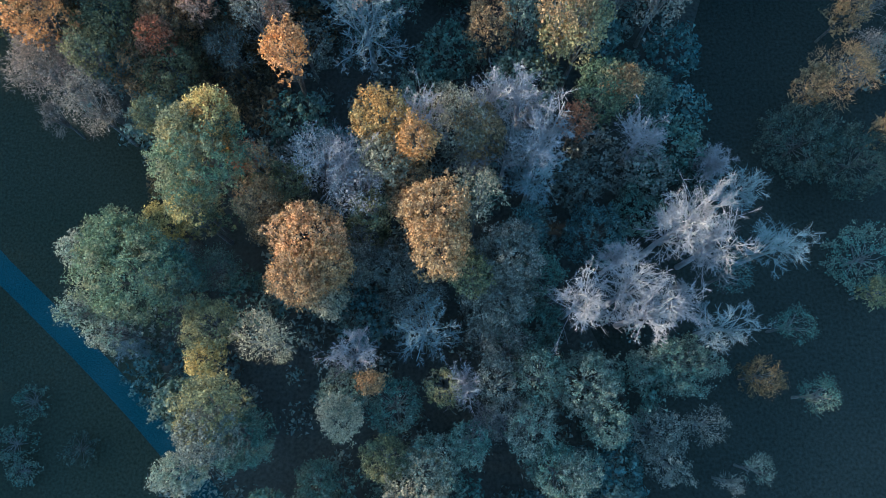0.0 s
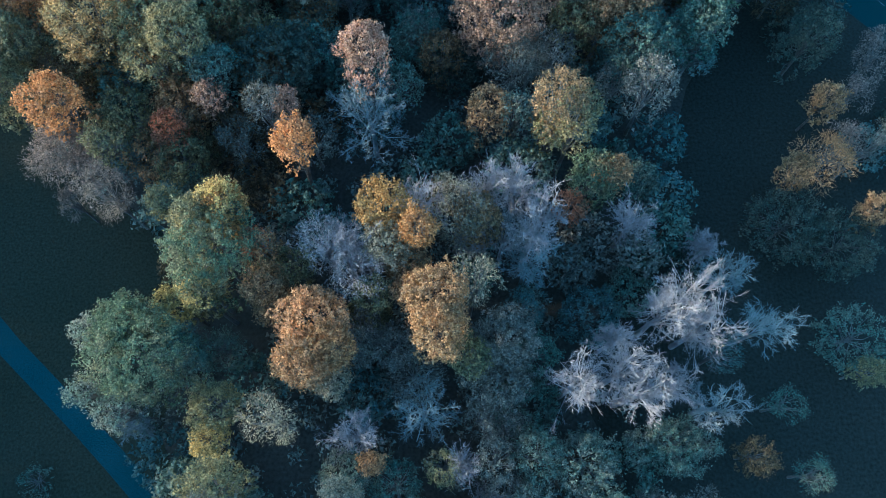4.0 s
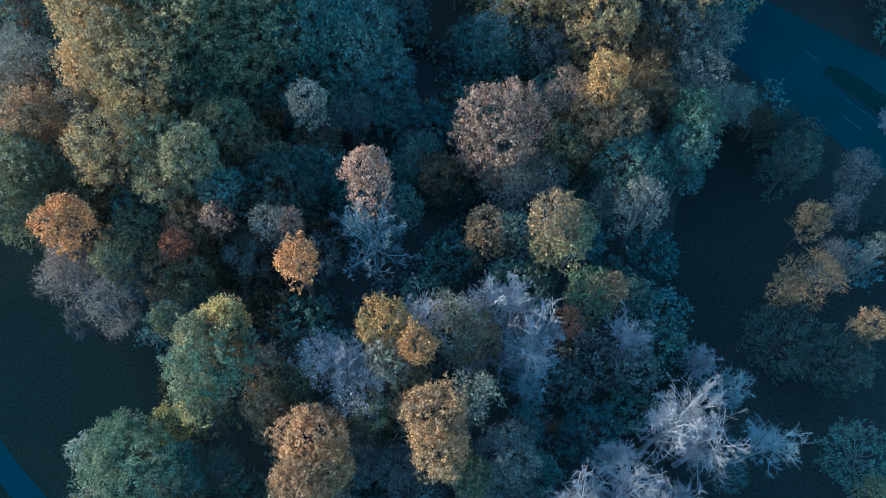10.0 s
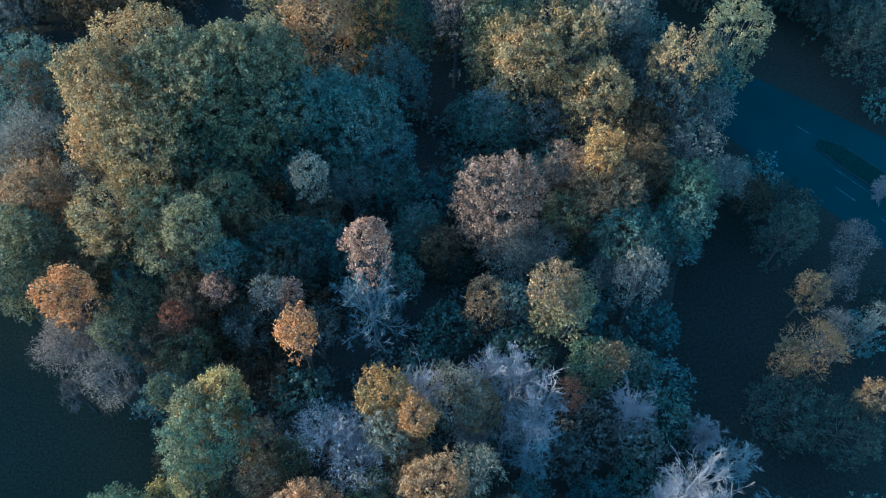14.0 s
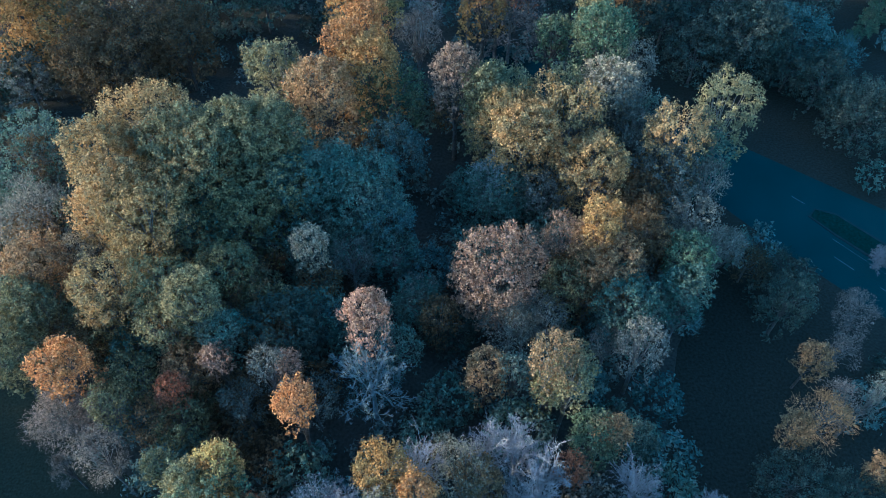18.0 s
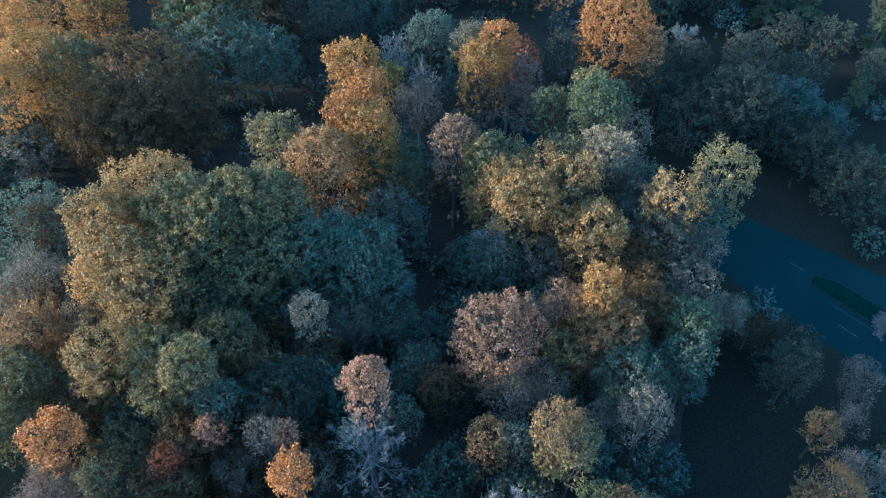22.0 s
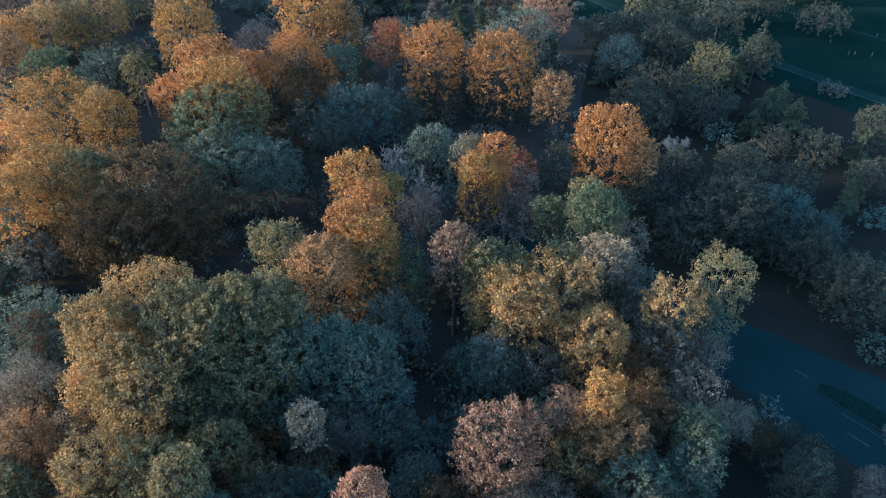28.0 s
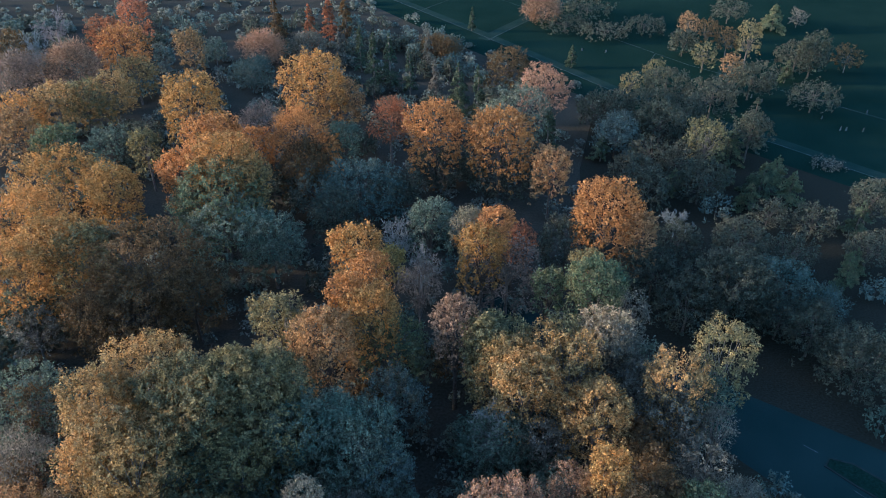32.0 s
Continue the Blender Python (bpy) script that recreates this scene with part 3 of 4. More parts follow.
tree("B", "white", 11.9, 30.8, 3.2, 21.5)
tree("B", "white", 10.2, 27.1, 3.5, 22.0)
tree("T", "white", 7.3, 28.0, 3.7, 15.8)
tree("B", "white", 3.5, 27.6, 2.7, 14.2)
tree("L", "rust", 15.1, 31.2, 1.8, 14.5)
tree("L", "green", 18.4, 35.7, 3.1, 14.7)
tree("L", "ochre", 20.4, 35.6, 2.2, 15.1)
tree("L", "teal", 25.0, 37.0, 2.6, 9.5)
tree("B", "white", 22.7, 30.0, 3.4, 16.3)
tree("B", "blue", 10.3, 25.1, 3.9, 16.9)
tree("L", "apricot", -0.7, 19.3, 3.9, 21.2)
tree("T", "beige", 3.4, 20.9, 3.4, 21.4)
tree("L", "apricot", -0.3, 15.5, 3.3, 21.8)
tree("L", "ochre", -3.9, 20.7, 1.9, 17.2)
tree("L", "olive", 2.7, 13.6, 2.4, 17.0)
tree("L", "grey", 7.1, 15.4, 3.8, 16.7)
tree("L", "grey", 5.6, 11.9, 4.0, 14.1)
tree("L", "teal", 9.9, 9.0, 4.5, 8.1)
tree("T", "grey", -3.3, 11.9, 4.5, 13.9)
tree("B", "blue", -2.1, 7.8, 5.4, 15.6)
tree("B", "white", -9.6, 5.2, 3.4, 16.4)
tree("L", "apricot", -7.8, 2.3, 1.4, 11.9)
tree("L", "sage", -10.9, 1.0, 2.7, 11.9)
tree("L", "beige", -10.6, -1.3, 2.3, 16.1)
tree("L", "olive", -6.3, -5.8, 2.6, 11.7)
tree("S", "sage", -0.9, -6.0, 3.5, 11.7)
tree("L", "beige", -2.6, -8.2, 3.8, 11.7)
tree("S", "olive", 0.1, 1.8, 2.0, 11.9)
tree("B", "white", 2.2, 2.1, 2.0, 13.9)
tree("B", "white", 4.8, -1.9, 3.6, 7.8)
tree("S", "sage", 9.5, -2.7, 3.2, 11.8)
tree("S", "grey", 5.9, 2.4, 2.3, 11.9)
tree("S", "teal", 10.8, 3.0, 2.9, 11.9)
tree("L", "sage", 15.9, 2.4, 3.7, 11.9)
tree("S", "sage", 17.6, -2.4, 2.5, 11.8)
tree("B", "white", 27.2, 19.9, 4.9, 20.6)
tree("B", "white", 29.3, 16.8, 3.6, 20.1)
tree("B", "white", 25.1, 18.4, 3.6, 21.9)
tree("B", "white", 19.9, 11.9, 4.0, 20.3)
tree("B", "white", 21.3, 9.5, 4.2, 21.0)
tree("B", "white", 14.6, 10.5, 2.8, 20.7)
tree("B", "white", 19.7, 16.0, 2.4, 15.9)
tree("B", "white", 24.9, 10.5, 3.6, 16.9)
tree("B", "white", 32.3, 28.3, 2.9, 9.4)
tree("B", "blue", 33.9, 23.8, 3.7, 14.5)
tree("B", "blue", 36.7, 17.2, 3.5, 16.7)
tree("B", "grey", 30.9, 8.4, 4.1, 14.9)
tree("T", "teal", 39.8, 8.7, 2.5, 9.7)
tree("S", "sage", 22.4, 4.0, 2.1, 9.6)
tree("S", "sage", 27.0, 3.7, 3.2, 9.6)
tree("T", "sage", 29.9, 4.3, 2.0, 9.6)
tree("S", "grey", 23.5, -3.1, 3.2, 9.5)
tree("S", "grey", 24.4, -6.1, 2.6, 9.5)
tree("T", "grey", 29.0, -2.2, 2.5, 9.5)
tree("T", "sage", 34.5, -7.0, 2.0, 8.1)
tree("T", "grey", 31.8, -8.4, 1.7, 8.1)
tree("T", "teal", 42.1, 0.8, 2.8, 9.6)
tree("S", "brown", 35.8, 3.0, 2.3, 9.6)
# teal where the leaves are sage: shade at the right edge put into the hue
tree("S", "teal", 50.0, 17.0, 4.5, 8.4)
tree("L", "olive", 50.4, 12.7, 1.7, 8.4)
tree("S", "teal", 12.5, -7.1, 3.5, 11.7)
tree("S", "sage", 14.6, -7.0, 2.3, 11.7)
tree("S", "teal", 2.7, -4.1, 2.6, 11.8)
tree("L", "teal", -14.0, -8.5, 2.7, 7.7)
tree("L", "orange", -45.3, 42.5, 3.3, 21.3)
tree("L", "pink", -28.2, 45.2, 1.8, 16.2)
tree("T", "grey", -21.3, 43.4, 3.4, 17.9)
tree("L", "pink", -19.0, 44.2, 1.6, 15.9)
tree("L", "rust", -33.7, 41.9, 2.0, 14.5)
tree("L", "olive", -34.0, 41.7, 5.2, 9.5)
tree("L", "brown", -26.1, 41.1, 4.9, 8.2)
tree("L", "dark", -20.6, 51.1, 5.6, 16.3)
tree("T", "mauve", 54.7, 49.7, 3.1, 9.6)
tree("T", "mauve", 59.2, 56.0, 3.9, 9.6)
tree("T", "apricot", 47.4, 38.4, 4.2, 13.4)
tree("L", "ochre", 44.6, 37.7, 2.1, 10.9)
tree("T", "mauve", 50.3, 40.8, 3.8, 12.5)
tree("L", "ochre", 53.5, 32.3, 2.1, 10.8)
tree("L", "dark", 48.7, 56.1, 3.7, 13.3)
tree("L", "dark", 43.8, 31.4, 5.0, 9.4)
tree("L", "dark", 50.4, 28.9, 4.6, 9.0)
tree("T", "grey", 53.7, 40.1, 2.6, 16.1)
tree("L", "ochre", 5.6, 44.0, 2.9, 16.0)
tree("S", "ochre", 13.6, 42.0, 3.4, 22.6)
tree("S", "olive", 15.4, 40.8, 3.2, 20.3)
tree("S", "olive", 13.2, 41.1, 2.6, 16.3)
tree("S", "sage", 9.0, 43.4, 2.0, 15.9)
tree("B", "blue", -9.1, 43.5, 7.9, 17.9)
tree("L", "pink", -9.0, 48.2, 3.3, 22.8)
tree("L", "teal", -5.5, 56.6, 3.7, 8.3)
tree("L", "pink", 7.7, 57.9, 6.4, 20.8)
tree("L", "mauve", 7.2, 58.5, 3.5, 8.9)
tree("T", "grey", 9.4, 52.1, 5.2, 15.3)
tree("L", "beige", -17.9, 61.4, 2.6, 19.0)
tree("L", "teal", -19.2, 64.4, 4.5, 9.3)
tree("L", "blue", -1.8, 65.1, 4.1, 8.8)
tree("L", "teal", -11.8, 73.3, 7.6, 20.0)
tree("L", "teal", -15.7, 75.2, 4.8, 20.0)
tree("L", "blue", -8.5, 70.0, 4.8, 15.0)
tree("L", "straw", -48.4, 75.2, 5.7, 25.3)
tree("L", "straw", -44.6, 68.4, 5.9, 25.1)
tree("L", "straw", -43.9, 82.2, 7.4, 25.6)
tree("L", "olive", -35.0, 73.3, 7.1, 25.3)
tree("L", "olive", -38.4, 77.4, 5.7, 25.4)
tree("L", "olive", -27.5, 78.9, 6.2, 25.5)
tree("L", "olive", -24.6, 73.4, 7.4, 22.1)
tree("L", "olive", -31.2, 79.3, 4.3, 25.5)
tree("S", "straw", -40.0, 63.8, 6.3, 25.0)
tree("L", "teal", -33.5, 69.0, 5.8, 18.3)
tree("B", "grey", -28.8, 70.9, 4.5, 12.2)
tree("S", "straw", -42.5, 54.0, 5.1, 21.5)
tree("S", "olive", -36.8, 54.5, 4.2, 20.7)
tree("L", "olive", -31.7, 51.7, 3.7, 22.0)
tree("L", "olive", -29.5, 59.3, 4.5, 18.0)
tree("S", "olive", -35.5, 49.6, 3.4, 19.0)
tree("L", "teal", -28.2, 49.0, 2.9, 17.0)
tree("S", "teal", -65.2, 83.4, 7.9, 18.0)
tree("T", "grey", -59.9, 70.4, 6.8, 17.7)
tree("L", "ochre", -55.3, 59.7, 4.4, 19.0)
tree("L", "olive", -55.5, 53.5, 4.4, 18.0)
tree("L", "olive", -55.0, 46.8, 4.2, 18.0)
tree("L", "teal", -54.7, 59.3, 3.4, 9.8)
tree("L", "olive", -47.9, 53.5, 4.7, 8.6)
tree("L", "olive", 18.0, 58.6, 4.2, 15.0)
tree("L", "dark", 1.5, 54.7, 3.9, 8.5)
tree("L", "olive", 9.3, 89.3, 6.4, 22.1)
tree("L", "olive", 7.1, 90.9, 3.8, 22.7)
tree("L", "straw", 13.0, 80.6, 5.5, 23.8)
tree("L", "straw", 22.8, 75.7, 6.0, 21.3)
tree("S", "straw", 35.2, 80.1, 5.3, 22.7)
tree("S", "olive", 44.2, 85.6, 5.4, 23.9)
tree("S", "beige", 27.4, 92.1, 4.9, 22.3)
tree("S", "olive", 19.9, 91.5, 3.6, 21.7)
tree("S", "grey", 26.2, 94.3, 7.3, 16.3)
tree("B", "grey", 8.1, 78.1, 5.0, 17.0)
tree("L", "teal", 10.9, 76.8, 4.9, 8.6)
tree("L", "gold", 21.6, 62.4, 3.1, 23.2)
tree("L", "brown", 30.1, 73.9, 4.1, 15.7)
tree("S", "grey", 35.5, 79.2, 3.8, 15.8)
tree("L", "brown", 29.1, 63.5, 3.4, 17.8)
tree("L", "green", 34.1, 60.3, 3.6, 17.7)
tree("L", "teal", 33.0, 55.7, 3.4, 16.8)
tree("L", "ochre", 19.0, 62.6, 4.0, 9.7)
tree("T", "pink", 17.4, 64.3, 4.3, 18.0)
tree("L", "ochre", 23.7, 59.6, 4.5, 18.3)
tree("L", "teal", 25.5, 54.5, 4.8, 16.6)
tree("T", "grey", 40.1, 63.6, 3.9, 15.9)
tree("S", "grey", 25.7, 46.9, 3.3, 17.4)
tree("L", "ochre", 20.9, 62.0, 3.4, 18.0)
tree("L", "green", 27.2, 102.0, 5.3, 25.1)
tree("L", "olive", 27.0, 109.2, 3.4, 22.4)
tree("L", "green", 20.3, 108.7, 3.3, 19.0)
tree("S", "grey", 33.6, 103.1, 4.5, 17.2)
tree("L", "orange", 11.2, 121.7, 4.0, 24.6)
tree("L", "gold", 8.4, 117.6, 4.7, 23.0)
tree("L", "rust", 15.8, 129.9, 4.6, 16.2)
tree("S", "mauve", 13.7, 120.1, 7.6, 18.0)
tree("T", "beige", 5.7, 123.8, 4.3, 23.6)
tree("L", "teal", -1.7, 133.5, 4.9, 19.6)
tree("B", "grey", -8.8, 132.2, 4.9, 17.8)
tree("B", "grey", -3.6, 124.7, 7.1, 13.0)
tree("L", "gold", -15.8, 116.8, 5.3, 23.6)
tree("L", "orange", -12.4, 107.0, 3.7, 24.0)
tree("L", "yellow", -9.2, 118.1, 2.8, 18.0)
tree("L", "orange", -15.6, 99.1, 3.5, 24.9)
tree("L", "gold", -11.3, 96.0, 5.5, 24.3)
tree("L", "green", -8.6, 97.0, 6.3, 17.3)
tree("L", "apricot", -18.2, 89.1, 6.2, 25.0)
tree("L", "olive", -26.6, 95.2, 4.4, 23.5)
tree("L", "pink", 2.5, 93.1, 4.1, 24.0)
tree("L", "orange", 35.2, 131.1, 8.4, 25.1)
tree("L", "ochre", 40.8, 127.0, 4.2, 19.9)
tree("L", "dark", 28.2, 134.6, 7.0, 14.2)
tree("B", "blue", 56.7, 148.8, 6.3, 7.0)
tree("L", "dark", 59.0, 117.4, 8.3, 13.7)
tree("L", "dark", 48.8, 113.4, 7.0, 12.0)
tree("L", "dark", 73.8, 114.4, 4.1, 9.1)
tree("L", "dark", 73.1, 126.7, 4.4, 9.2)
tree("L", "dark", 74.6, 96.2, 7.5, 12.8)
tree("L", "brown", -56.5, 116.5, 11.7, 23.6)
tree("L", "brown", -57.9, 109.7, 9.8, 17.0)
tree("L", "brown", -47.5, 112.5, 6.2, 17.1)
tree("L", "teal", -43.4, 132.4, 10.0, 20.3)
tree("L", "teal", -54.3, 147.1, 7.3, 18.4)
tree("L", "teal", -35.4, 130.4, 6.7, 18.2)
tree("L", "dark", -79.0, 113.2, 8.2, 9.2)
tree("L", "olive", -69.7, 120.3, 6.9, 22.7)
tree("L", "brown", -63.5, 106.5, 5.0, 16.8)
tree("L", "gold", -88.3, 152.8, 11.3, 23.6)
tree("L", "gold", -71.7, 142.8, 6.6, 24.0)
tree("L", "gold", -84.7, 130.5, 8.0, 24.9)
tree("L", "gold", -74.9, 120.8, 8.2, 24.2)
tree("L", "gold", -77.8, 110.3, 6.0, 25.3)
tree("L", "orange", -56.9, 148.5, 6.4, 24.9)
tree("L", "gold", -48.7, 149.0, 9.1, 27.7)
tree("L", "green", -48.3, 141.6, 10.9, 24.7)
tree("L", "gold", -68.2, 193.4, 9.1, 26.5)
tree("L", "orange", -55.1, 166.9, 7.7, 26.0)
tree("T", "mauve", -49.5, 190.4, 8.0, 19.7)
tree("T", "orange", -35.0, 171.9, 8.4, 25.7)
tree("L", "orange", -48.0, 173.1, 6.3, 19.4)
tree("L", "orange", -28.0, 171.1, 3.9, 18.3)
tree("L", "teal", -24.7, 174.9, 4.6, 20.1)
tree("L", "brown", -33.0, 164.3, 6.8, 19.2)
tree("L", "green", -92.6, 163.6, 5.5, 24.5)
tree("L", "olive", -76.6, 176.0, 3.9, 17.9)
tree("L", "olive", -108.9, 215.3, 8.9, 17.9)
tree("L", "straw", -114.4, 209.0, 8.1, 19.1)
tree("L", "straw", -102.4, 219.4, 8.1, 17.8)
tree("L", "gold", -123.3, 202.2, 7.9, 18.2)
tree("L", "ochre", -118.7, 190.8, 7.6, 17.5)
tree("L", "straw", -101.0, 238.5, 7.2, 16.8)
tree("L", "orange", -114.2, 265.7, 9.2, 19.9)
tree("L", "rust", -123.5, 275.4, 7.9, 20.4)
tree("L", "red", -119.9, 294.5, 6.5, 21.9)
tree("L", "ochre", -85.1, 250.5, 4.9, 21.7)
tree("L", "sage", -84.3, 275.3, 4.6, 11.6)
tree("B", "white", -147.6, 285.9, 10.5, 19.7)
tree("B", "grey", -139.9, 252.4, 7.8, 22.3)
tree("T", "pink", -122.1, 240.1, 12.1, 21.2)
tree("T", "mauve", -138.4, 234.3, 9.9, 20.1)
tree("L", "brown", -149.7, 254.5, 9.5, 21.3)
tree("T", "pink", -65.4, 272.6, 9.7, 15.2)
tree("C", "brown", -64.3, 296.4, 5.4, 21.8)
tree("C", "rust", -50.0, 291.5, 4.8, 20.7)
tree("C", "rust", -44.2, 304.6, 4.5, 22.4)
tree("C", "brown", -37.7, 309.0, 4.0, 23.6)
tree("T", "blue", -63.6, 248.0, 8.4, 12.8)
tree("T", "grey", -49.1, 277.1, 8.1, 13.1)
tree("L", "gold", -36.2, 208.3, 10.2, 27.4)
tree("L", "ochre", -29.6, 210.6, 8.1, 18.4)
tree("C", "grey", -36.4, 272.8, 3.1, 16.0)
tree("C", "sage", -28.4, 269.9, 3.6, 17.9)
tree("C", "sage", -21.6, 247.3, 4.3, 22.0)
tree("C", "sage", -16.2, 247.9, 4.3, 21.6)
tree("C", "grey", -2.9, 266.1, 2.9, 17.4)
tree("C", "grey", -0.5, 239.8, 3.0, 15.5)
tree("C", "sage", -9.2, 243.2, 2.6, 17.2)
tree("C", "sage", 7.1, 222.9, 5.1, 19.5)
tree("C", "sage", 13.0, 220.2, 3.7, 19.3)
tree("S", "sage", 17.0, 192.4, 5.1, 19.0)
tree("C", "sage", 15.8, 320.8, 1.9, 11.0)
tree("C", "sage", 51.6, 272.0, 2.8, 8.9)
tree("L", "brown", 24.4, 244.2, 8.1, 16.9)
tree("L", "pink", 32.4, 213.1, 7.7, 20.9)
tree("S", "sage", 24.7, 197.0, 8.6, 21.0)
tree("C", "sage", 32.7, 198.1, 3.7, 15.0)
tree("T", "rust", -13.1, 191.0, 7.0, 20.4)
tree("L", "orange", -0.5, 173.7, 8.1, 25.8)
tree("L", "orange", 15.7, 168.1, 8.6, 26.2)
tree("L", "ochre", 27.5, 158.7, 5.4, 19.7)
tree("L", "dark", 1.7, 177.9, 9.7, 10.3)
tree("L", "dark", 18.7, 171.5, 10.3, 11.1)
tree("L", "blue", -18.3, 155.7, 10.1, 18.2)
tree("L", "dark", -23.3, 141.5, 5.6, 18.2)
tree("C", "sage", 47.2, 191.1, 4.4, 8.2)
tree("T", "blue", 54.7, 203.6, 7.2, 9.3)
tree("S", "olive", 72.1, 179.4, 5.7, 18.0)
tree("C", "green", 84.0, 189.6, 5.4, 10.7)
tree("C", "sage", 77.4, 175.1, 4.0, 8.1)
tree("C", "green", 62.3, 170.2, 4.3, 8.1)
tree("C", "sage", 85.1, 169.1, 6.2, 10.4)
tree("C", "green", 90.5, 163.7, 5.5, 10.4)
tree("C", "green", 92.5, 177.3, 4.6, 8.1)
tree("C", "green", 79.4, 162.1, 4.3, 8.0)
tree("C", "sage", 100.5, 148.4, 4.1, 10.2)
tree("C", "green", 86.5, 125.4, 3.9, 9.9)
tree("C", "green", 91.9, 132.8, 3.4, 7.7)
tree("S", "olive", 65.2, 235.5, 3.5, 10.8)
tree("S", "olive", 77.1, 248.5, 4.4, 11.0)
tree("S", "olive", 99.2, 264.6, 4.7, 11.1)
tree("S", "ochre", 105.1, 303.6, 4.2, 11.6)
tree("S", "brown", 108.0, 288.7, 4.1, 13.3)
tree("S", "ochre", 102.6, 246.0, 3.5, 12.8)
tree("S", "brown", 114.0, 282.3, 4.6, 11.3)
tree("S", "olive", 116.9, 269.3, 5.1, 17.3)
tree("C", "green", 145.7, 316.4, 7.5, 12.0)
tree("S", "dark", 130.4, 328.6, 8.0, 10.7)
tree("S", "grey", 158.6, 321.4, 3.7, 7.9)
tree("C", "sage", 125.9, 253.2, 3.3, 8.7)
tree("T", "pink", 47.8, 331.7, 10.6, 11.8)
tree("S", "dark", 90.4, 317.2, 10.4, 5.3)
tree("S", "grey", 111.1, 186.0, 4.7, 1.7)
tree("S", "brown", 152.4, 263.6, 5.6, 9.9)
tree("B", "white", 69.2, 68.2, 2.8, 4.5)
tree("L", "ochre", 49.9, 47.5, 2.2, 11.0)
tree("L", "dark", 66.2, 200.1, 8.4, 13.8)
tree("C", "dark", 93.0, 199.3, 5.0, 16.3)
tree("L", "dark", 65.6, 176.9, 6.5, 11.3)
tree("L", "dark", 50.8, 213.0, 7.4, 12.7)
tree("T", "brown", 1.9, 284.6, 10.6, 6.3)
tree("L", "dark", 104.5, 152.2, 5.0, 13.3)
tree("L", "dark", 51.6, 172.4, 6.3, 11.2)
tree("L", "dark", 136.6, 258.3, 6.5, 16.7)
tree("L", "straw", 10.7, 85.0, 5.2, 22.4)
tree("S", "straw", 20.2, 84.3, 4.8, 23.7)
tree("S", "grey", 28.1, 89.2, 4.3, 21.7)
tree("L", "grey", 27.1, 89.4, 6.0, 16.2)
tree("S", "grey", 32.2, 82.8, 4.3, 16.1)
tree("S", "grey", 19.2, 79.6, 4.3, 12.4)
tree("S", "sage", 34.3, 88.0, 3.4, 18.2)
tree("L", "teal", 7.3, 78.6, 5.3, 12.4)
tree("L", "blue", 38.9, 82.7, 4.5, 8.3)
tree("T", "blue", -9.9, 46.9, 5.4, 8.7)
tree("L", "blue", -7.3, 85.5, 5.4, 15.0)
tree("L", "teal", 13.9, 78.2, 4.4, 9.1)
tree("S", "teal", -48.4, 0.3, 2.1, 2.7)
tree("S", "teal", -50.1, -4.6, 2.5, 2.7)
tree("S", "dark", -42.6, -5.2, 2.1, 2.3)
tree("S", "teal", -48.8, -7.7, 1.7, 2.7)
tree("L", "dark", 88.6, 189.8, 5.2, 15.3)
tree("L", "dark", 65.8, 212.1, 8.3, 13.6)
tree("L", "dark", 77.2, 212.9, 6.6, 11.6)
tree("L", "dark", 57.7, 217.7, 5.7, 11.0)
tree("S", "dark", 56.5, 320.1, 11.7, 5.3)
tree("S", "dark", 71.7, 309.5, 10.2, 5.3)
tree("S", "dark", 70.4, 343.2, 12.5, 6.4)
tree("L", "dark", 97.4, 284.0, 5.8, 10.8)
tree("L", "dark", 131.1, 258.9, 7.6, 12.9)
tree("L", "straw", -42.1, 145.4, 5.3, 24.0)
tree("S", "yellow", -24.4, 29.7, 2.4, 21.9)
tree("S", "ochre", -19.8, 25.5, 1.5, 18.7)
tree("S", "yellow", -26.6, 19.9, 1.6, 18.6)
tree("L", "olive", -25.4, 79.5, 6.3, 24.4)
tree("L", "teal", -19.8, 73.3, 5.1, 21.1)
tree("L", "olive", -28.2, 68.0, 5.3, 20.0)
tree("L", "straw", -34.9, 73.4, 5.7, 24.2)
tree("S", "teal", -23.3, 68.4, 4.6, 15.0)
tree("T", "grey", 40.7, 75.1, 3.8, 17.1)
tree("S", "grey", 37.1, 69.6, 4.2, 16.0)
tree("T", "grey", 42.6, 67.7, 3.4, 11.0)
tree("T", "brown", 46.8, 65.9, 3.9, 8.0)
tree("S", "grey", 33.8, 77.2, 4.8, 18.2)
tree("S", "teal", 40.9, 80.1, 4.0, 18.3)
tree("S", "straw", -41.5, 65.9, 4.7, 20.9)
tree("S", "olive", -35.7, 65.6, 4.8, 18.9)
tree("S", "straw", -48.0, 66.8, 4.3, 21.0)
tree("S", "teal", 8.8, 76.1, 5.3, 15.1)
tree("S", "grey", 15.6, 75.0, 3.8, 15.1)
tree("L", "dark", 58.1, 116.8, 9.4, 15.9)
tree("L", "blue", 69.5, 119.0, 6.8, 12.7)
tree("L", "dark", 70.4, 105.8, 5.3, 11.5)
tree("L", "dark", 44.7, 124.1, 7.0, 11.8)
tree("T", "brown", -60.6, 69.8, 4.6, 14.0)
tree("S", "brown", -59.1, 62.2, 4.0, 13.9)
tree("T", "brown", -64.2, 83.2, 5.0, 16.3)
tree("S", "ochre", -59.4, 66.3, 4.5, 15.0)
tree("T", "beige", -51.3, 63.0, 4.0, 16.0)
tree("S", "straw", -41.2, 61.1, 4.7, 19.0)
tree("S", "olive", -45.7, 53.1, 3.8, 15.0)
